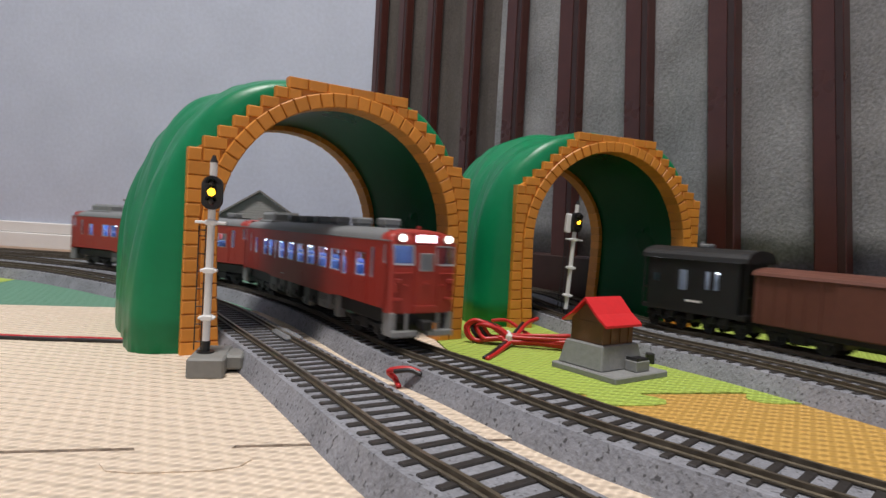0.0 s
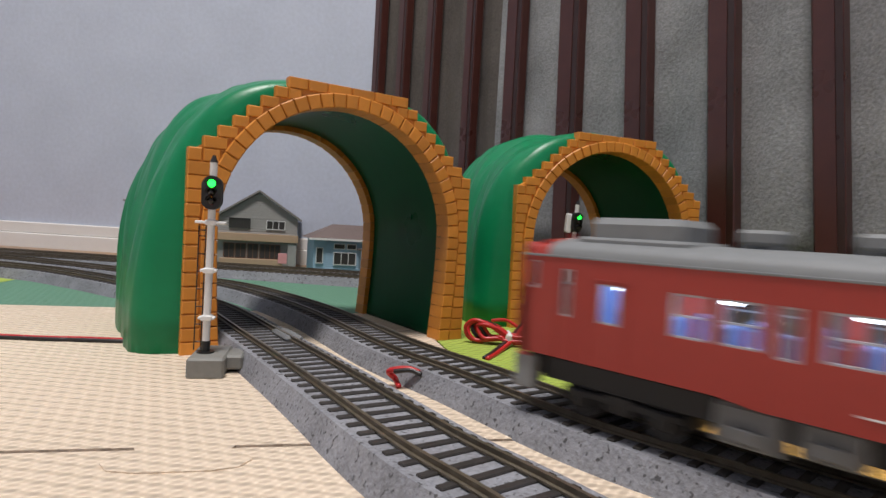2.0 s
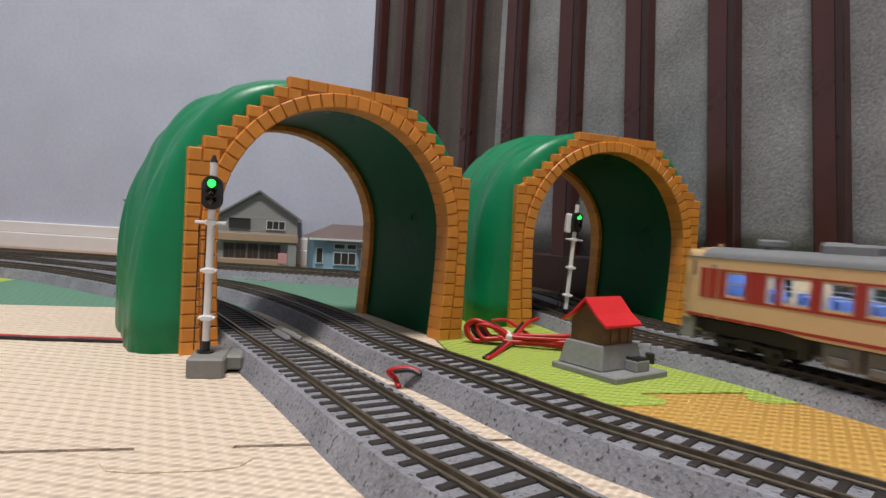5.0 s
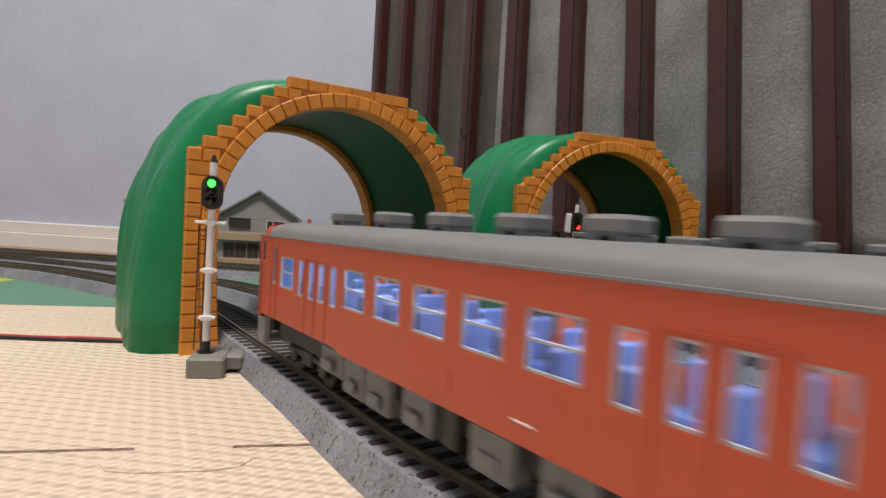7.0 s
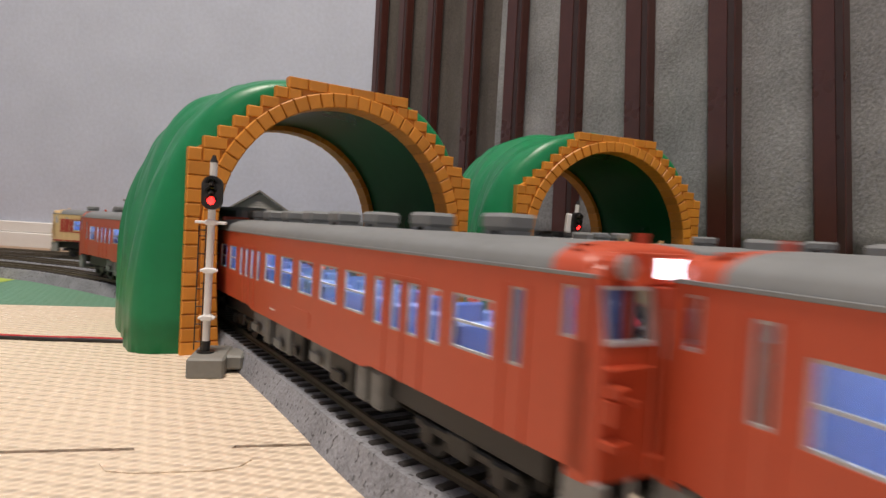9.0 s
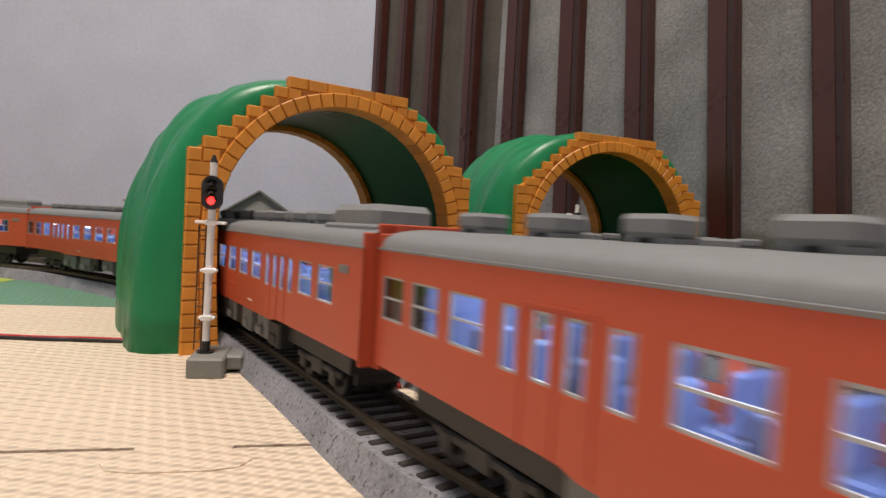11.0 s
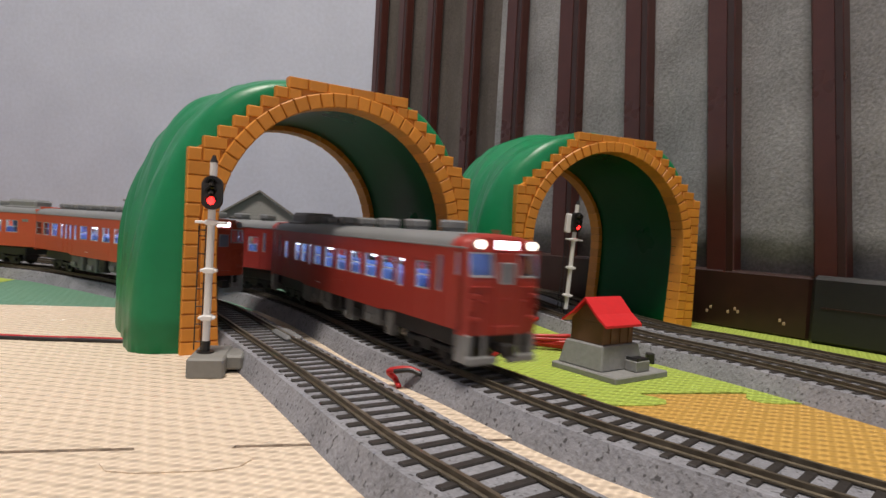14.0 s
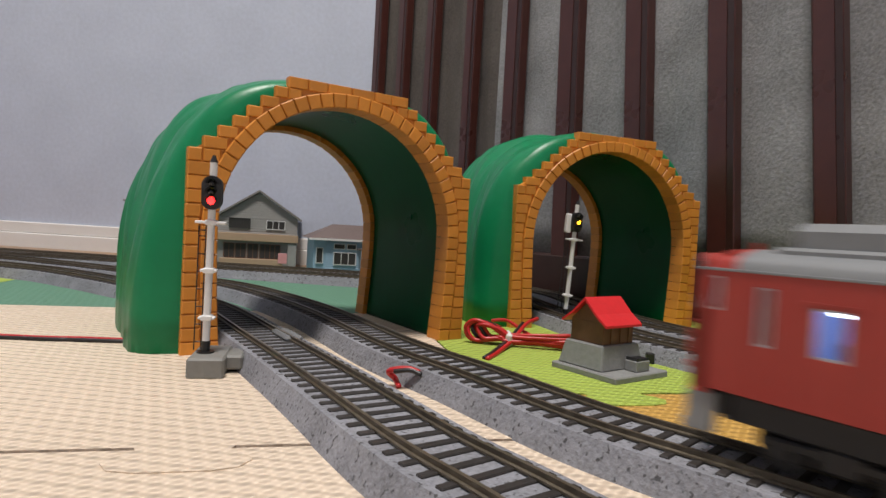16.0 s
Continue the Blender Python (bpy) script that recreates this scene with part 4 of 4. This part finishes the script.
part("base_slab", boxed(-.020, .020, -.020, .020, 0, .0034, .0006), "stone", _hut)
part("plinth", frustum(-.0175, .0150, -.0095, .0180, .0034, .0152, .15, .15), "stone", _hut)
_w = part("wall", boxed(-.0132, .0097, -.0058, .0143, .0152, .0258, .0003), "hut_brown", _hut)
for x in (-.0075, -.0005, .0060):
    part("wall_board", boxed(x - .0004, x + .0004, -.0063, -.0058, .0156, .0254), "hut_brown", _w)
part("door", boxed(.0097, .0102, .000, .007, .0155, .0245, .0002), "hut_brown", _hut)
bm = bmesh.new()
sec_ = [(-.0138, .0240), (-.0075, .0285), (0.0, .0358), (.0075, .0285), (.0138, .0240), (.0138, .0252), (.0075, .0298), (0.0, .0374), (-.0075, .0298), (-.0138, .0252)]
rows_ = [[bm.verts.new((x, y + .0042, z)) for y, z in sec_] for x in (-.0162, .0112)]
for j in range(10):
    bm.faces.new((rows_[0][j], rows_[0][(j + 1) % 10], rows_[1][(j + 1) % 10], rows_[1][j]))
for r in rows_:
    for j in range(4):
        bm.faces.new((r[j], r[j + 1], r[8 - j], r[9 - j]))
bmesh.ops.recalc_face_normals(bm, faces=bm.faces)
part("roof", bm, "hut_red", _hut, "bright red gable roof")
bm = bmesh.new()
for x in (-.0132, .0092):
    f = bm.faces.new([bm.verts.new(p) for p in ((x, -.0058, .0258), (x, .0143, .0258), (x, .0042, .0354))])
    r = bmesh.ops.extrude_face_region(bm, geom=[f])
    bmesh.ops.translate(bm, vec=(.0005, 0, 0), verts=[v for v in r["geom"] if isinstance(v, bmesh.types.BMVert)])
part("gable", bm, "hut_brown", _hut)
_t = part("trough", boxed(-.001, .0095, -.0168, -.0098, .0034, .0088, .0005), "stone", _hut)
part("trough_rim", box(boxed(-.0007, .0092, -.0165, -.0101, .0088, .0097, .0003), -.0002, .0006, -.0166, -.0100, .0088, .0101), "black", _t)


# ---- wires ----
def wire(name, pts, mat, label, r=.0011, n=10):
    return part(name, tube(bmesh.new(), spline(pts, n), r), mat, label=label, category="wire", smooth=True)


wire("red_wire", [(-.62, .262, .0012), (-.42, .2755, .0012), (-.2148, .2898, .0012), (-.18, .294, .0013), (-.150, .2985, .0013), (-.125, .312, .0013)], "wire_red", "thin red wire lying on the cream mat", .0013)
wire("black_wire", [(-.62, .2585, .0012), (-.42, .272, .0012), (-.2148, .2872, .0012), (-.18, .2912, .0012), (-.153, .2955, .0012), (-.128, .309, .0012)], "wire_black", "thin black wire beside a red one on the mat", .0011)
wire("red_wire", [(-0.0147, 0.2392, 0.0012), (-0.0167, 0.2434, 0.0035), (-0.0193, 0.2422, 0.0060), (-0.0179, 0.2412, 0.0075), (-0.0115, 0.2405, 0.0085), (-0.0067, 0.2390, 0.0075)], "wire_red", "short loop of red wire between the tracks", .0012)
wire("black_wire", [(-0.0059, 0.2378, 0.0072), (-0.0107, 0.2393, 0.0082), (-0.0171, 0.2400, 0.0072)], "wire_black", "end of a black wire between the tracks", .001)
# a bundled coil of paired red and black wire, tied in its middle
_coil = random.Random(4)
COIL_A, COIL_B = Vector((0.0160, 0.3517, 0)), Vector((0.0753, 0.3420, 0))
COIL_SIDE = Vector((COIL_A.y - COIL_B.y, COIL_B.x - COIL_A.x, 0)).normalized()


def coil_turn(k):
    size = 1 - .085 * k
    deep = _coil.uniform(-.004, .004)
    pts = []
    for u, z in ((1.02, .0028 + .0011 * k), (.72, .0035 + .0008 * k), (.45, .0048 + .0004 * k), (.24 + .02 * k, .0075 + .0045 * size), (.08 + .025 * k, .0085 + .0055 * size), (.0 + .03 * k, .0085 + .0005 * k),
                 (.07 + .03 * k, .0085 - .0062 * size), (.24 + .02 * k, .0080 - .0050 * size), (.45, .0052 - .0004 * k), (.70, .0072 - .0007 * k), (1.0, .0095 - .0009 * k)):
        pts.append(COIL_A.lerp(COIL_B, u) + COIL_SIDE * (deep + _coil.uniform(-.0015, .0015)) + Vector((0, 0, max(.0013, z))))
    return pts


for k in range(7):
    black = k in (2, 5)
    wire("black_wire" if black else "red_wire", coil_turn(k), "wire_black" if black else "wire_red", "coil of red and black wire beside the tunnel", .0012, 8)
wire("red_wire", [(.026, .303, .0012), (.032, .318, .0012), (.045, .35, .004), (.055, .372, .010), (.064, .385, .012)], "wire_red", "loose end of the coiled red wire", .0013)
wire("black_wire", [(.0245, .305, .0012), (.030, .32, .0012), (.043, .352, .004), (.053, .374, .010)], "wire_black", "loose end of the coiled black wire", .0012)
wire("red_wire", [(.083, .335, .0012), (.070, .355, .0012), (.056, .372, .004), (.045, .388, .009), (.035, .392, .008)], "wire_red", "loose end of the coiled red wire", .0012)
part("cable_tie", boxed(0.0393, 0.0437, 0.3415, 0.3535, .0005, .0088, .0018), "white_plastic", label="white cable tie round the coiled wire", category="cable tie")
_pad = part("track_feeder", boxed(-.0045, .0045, -.0115, .0115, .0083, .0112, .0012), "grey_plastic", label="grey plastic feeder cover on the track bed", category="track part")
_pad.matrix_world = Matrix.Translation((-.0745, .2915, 0)) @ Matrix.Rotation(radians(33), 4, "Z")


# ---- model houses by the wall ----
def windowed(parent, x0, x1, z0, z1, y, bars, mat="white_plastic", glass="house_dark", t=.0009):
    w = part("window", boxed(x0, x1, y - .0008, y - .0002, z0, z1), glass, parent)
    bm = bmesh.new()
    for q in ((x0, x1, z0 - t, z0), (x0, x1, z1, z1 + t), (x0 - t, x0, z0 - t, z1 + t), (x1, x1 + t, z0 - t, z1 + t)):
        box(bm, q[0], q[1], y - .0018, y - .0002, q[2], q[3])
    part("frame", bm, mat, w)
    for k in range(1, bars + 1):
        x = x0 + (x1 - x0) * k / (bars + 1)
        part("mullion", boxed(x - .0004, x + .0004, y - .0016, y - .0008, z0, z1), mat, w)
    return w


def siding(parent, x0, x1, z0, z1, y, mat, step=.0036):
    z = z0
    while z < z1 - .001:
        part("siding_board", frustum_board(x0, x1, z, min(z + step - .0002, z1), y), mat, parent)
        z += step


def frustum_board(x0, x1, z0, z1, y):
    bm = boxed(x0, x1, y - .0011, y, z0, z1)
    for v in bm.verts:
        if v.co.y < y - .0005 and v.co.z > (z0 + z1) / 2:
            v.co.y += .0008
    return bm


def gable_house(place):
    h = empty("model_house", place, label="grey two-storey model house with gable roof and tan band", category="model house")
    W, D, E, R = .0555, .085, .069, .1055
    bm = bmesh.new()
    a = [bm.verts.new((x, 0, z)) for x, z in ((-W, 0), (W, 0), (W, E), (0, R), (-W, E))]
    f = bm.faces.new(a)
    r = bmesh.ops.extrude_face_region(bm, geom=[f])
    bmesh.ops.translate(bm, vec=(0, D, 0), verts=[v for v in r["geom"] if isinstance(v, bmesh.types.BMVert)])
    bmesh.ops.recalc_face_normals(bm, faces=bm.faces)
    w = part("wall", bm, "siding", h)
    siding(w, -W, W, .046, E, 0, "siding")
    z = E
    while z < R - .006:
        k = (R - z) / (R - E)
        part("siding_board", frustum_board(-W * k + .002, W * k - .002, z, z + .0034, 0), "siding", w)
        z += .0036
    for s in (-1, 1):
        d = Vector((s * W, 0, E - R))
        bm = bmesh.new()
        n = Vector((-d.z * s, 0, abs(d.x))).normalized() * .0025
        p0, p1 = Vector((0, 0, R + .001)), Vector((s * W, 0, E + .001)) + d.normalized() * .006
        q = [bm.verts.new(v) for v in ((p0.x, -.007, p0.z), (p1.x, -.007, p1.z), (p1.x + n.x * s * s, -.007, p1.z + n.z), (p0.x, -.007, p0.z + .003))]
        f = bm.faces.new(q)
        r = bmesh.ops.extrude_face_region(bm, geom=[f])
        bmesh.ops.translate(bm, vec=(0, D + .014, 0), verts=[v for v in r["geom"] if isinstance(v, bmesh.types.BMVert)])
        bmesh.ops.recalc_face_normals(bm, faces=bm.faces)
        part("roof_slope", bm, "house_roof", h)
    windowed(h, -.040, -.012, .0535, .0665, -.0012, 2, "house_dark")
    windowed(h, .012, .037, .0535, .0650, -.0012, 2, "white_plastic")
    part("tan_band", boxed(-W - .002, W + .002, -.008, 0, .0345, .0455, .0006), "band", h, "tan canopy band over the ground floor")
    for x in (-.046, -.030, -.013, .004, .018):
        windowed(h, x, x + .0135, .010, .030, -.0005, 1, "hut_brown")
    part("ground_ledge", boxed(-W + .004, .036, -.010, 0, 0, .009, .0006), "band", h)
    part("poster_board", boxed(.030, .0425, -.011, -.0095, .004, .019, .0003), "pink", h, "pink notice board")
    part("side_pier", boxed(.043, W, -.006, 0, 0, .034, .0004), "siding", h)
    return h


def hip_house(place):
    h = empty("model_house", place, label="pale blue one-storey model house with brown hip roof", category="model house")
    W, D, E, R = .052, .07, .0455, .066
    w = part("wall", boxed(-W, W, 0, D, 0, E), "blue_siding", h)
    siding(w, -W + .017, W, .001, E, 0, "blue_siding", .0032)
    bm = bmesh.new()
    o = .008
    a = [bm.verts.new(p) for p in ((-W - o, -o, E), (W + o, -o, E), (W + o, D + o, E), (-W - o, D + o, E))]
    b = [bm.verts.new(p) for p in ((-W + .03, D / 2, R), (W - .03, D / 2, R))]
    for q in ((a[0], a[1], b[1], b[0]), (a[1], a[2], b[1]), (a[2], a[3], b[0], b[1]), (a[3], a[0], b[0]), (a[3], a[2], a[1], a[0])):
        bm.faces.new(q)
    bmesh.ops.recalc_face_normals(bm, faces=bm.faces)
    rf = part("roof", bm, "brown_roof", h)
    part("eave", boxed(-W - o, W + o, -o - .0006, -o + .0006, E - .0022, E + .0004), "white_plastic", rf)
    windowed(h, -.024, .006, .0105, .0265, -.0012, 2)
    windowed(h, -.024, -.010, .0325, .0385, -.0012, 0)
    windowed(h, -.006, .006, .0325, .0385, -.0012, 0)
    windowed(h, -.048, -.040, .012, .032, -.0006, 0)
    part("porch_roof", boxed(.008, .05, -.016, 0, .0315, .034, .0006), "brown_roof", h)
    part("door", boxed(.022, .034, -.0012, 0, .001, .026), "house_dark", h)
    part("porch_post", boxed(.0115, .0135, -.0145, -.0125, 0, .0315), "white_plastic", h)
    return h


gable_house(Matrix.Translation((-.2715, .868, 0)) @ Matrix.Rotation(radians(14), 4, "Z"))
hip_house(Matrix.Translation((-.1285, .832, 0)) @ Matrix.Rotation(radians(20), 4, "Z"))
_s = empty("model_building", Matrix.Translation((-.452, .90, 0)), label="tan model building mostly hidden behind the tunnel", category="model house")
part("wall", boxed(-.034, .034, 0, .05, 0, .083, .001), "band", _s)
part("roof", boxed(-.036, .036, -.002, .052, .083, .0855, .0006), "house_roof", _s)
for z in (.02, .045, .068):
    windowed(_s, -.026, -.012, z, z + .009, 0, 1)

# rail joint notch and black connector at the end of the back track bed
part("rail_connector", boxed(.1132, .1172, .3175, .3215, 0, .006, .0004), "black", label="small black connector at the edge of the track bed", category="track part")


# ---- what moves ----
PITCH = .2545


def smooth_at(knots, t):
    return float(np.interp(t, [q[0] for q in knots], [q[1] for q in knots]))


def aspect(lamps, changes):
    """Turns the lit face of one lens to the front and the others away: 0 green, 1 yellow, 2 red."""
    for k, lens in enumerate(lamps):
        rest = lens.matrix_basis.translation.copy()
        rows, turn = [], None
        for t, lit in changes:
            goal = 0 if lit == k else 180
            if turn is None or goal == turn:
                rows.append((t, goal))
            else:
                rows += [(t - .1333, turn), (t - .1, turn + (goal - turn) * .25), (t - .0667, turn + (goal - turn) * .5), (t - .0333, turn + (goal - turn) * .75), (t, goal)]
            turn = goal
        rows.append((16, turn))
        keep = {}
        for t, a in rows:
            keep[round(max(t, 0), 3)] = a
        walk(lens, [(t, Matrix.Translation(rest) @ Matrix.Rotation(radians(a), 4, "Z")) for t, a in sorted(keep.items())])


def motions():
    times = [i * .1 for i in range(161)]
    # the red train runs its loop, facing along the line
    for k, car in enumerate(train_a):
        walk(car, [(t, T2.seat(smooth_at(A_FRONT, t) - .124 - PITCH * k)) for t in times])
    # the orange train draws away through the tunnel: distance of its last cab along the line
    for k, car in enumerate(train_b):
        back = Matrix.Rotation(math.pi, 4, "Z") if k in (1, 3) else Matrix()
        walk(car, [(t, T1.seat(smooth_at(B_TAIL, t) - .1345 - .2725 * k, .091) @ back) for t in times])
    # the cream train goes away on the third line, the goods train comes on the fourth
    for k, car in enumerate(express):
        walk(car, [(t, T3.seat(smooth_at(E_LEAD, t) - .124 - PITCH * k)) for t in times])
    for car, d, half in zip(freight, (0, .098, .222), (.026, .034, .034)):
        walk(car, [(t, T4.seat(smooth_at(F_CAB, t) - d, half) @ Matrix.Rotation(math.pi, 4, "Z")) for t in times])
    aspect(lamps_1, [(0, 1), (.8, 0), (7.3, 2)])
    aspect(lamps_2, [(0, 1), (1.3, 0), (5.2, 2), (15.8, 1)])


A_FRONT = [(0, .625), (3, 1.498), (11.6, T2.length - .0172), (16, T2.length + 1.2632)]
B_TAIL = [(0, 2.885), (6.5, 1.7165), (7, 1.6215), (7.5, 1.534), (8, 1.438), (8.5, 1.349), (9, 1.260), (11.5, .8155), (12, .725), (12.5, .639), (13, .552), (13.5, .464), (15, .19), (15.3, .115), (16, -.06)]
E_LEAD = [(0, 1.25), (9.2, 3.09), (11.3, 3.51), (11.7, 3.74), (12.5, 4.1), (16, 4.95)]
F_CAB = [(0, 2.312), (16, -.328)]

# tracks last: many small pieces
track(T1, -.25, 1.12, "grey model track with brown rails, curving through the tunnel")
track(T2, -.2, 1.1, "grey model track with brown rails, beside the hut")
track(T3, 1.6, 3.2, "grey model track with brown rails, leading through the far tunnel")
track(T4, 1.6, 3.2, "grey model track with brown rails, along the bed base")
motions()
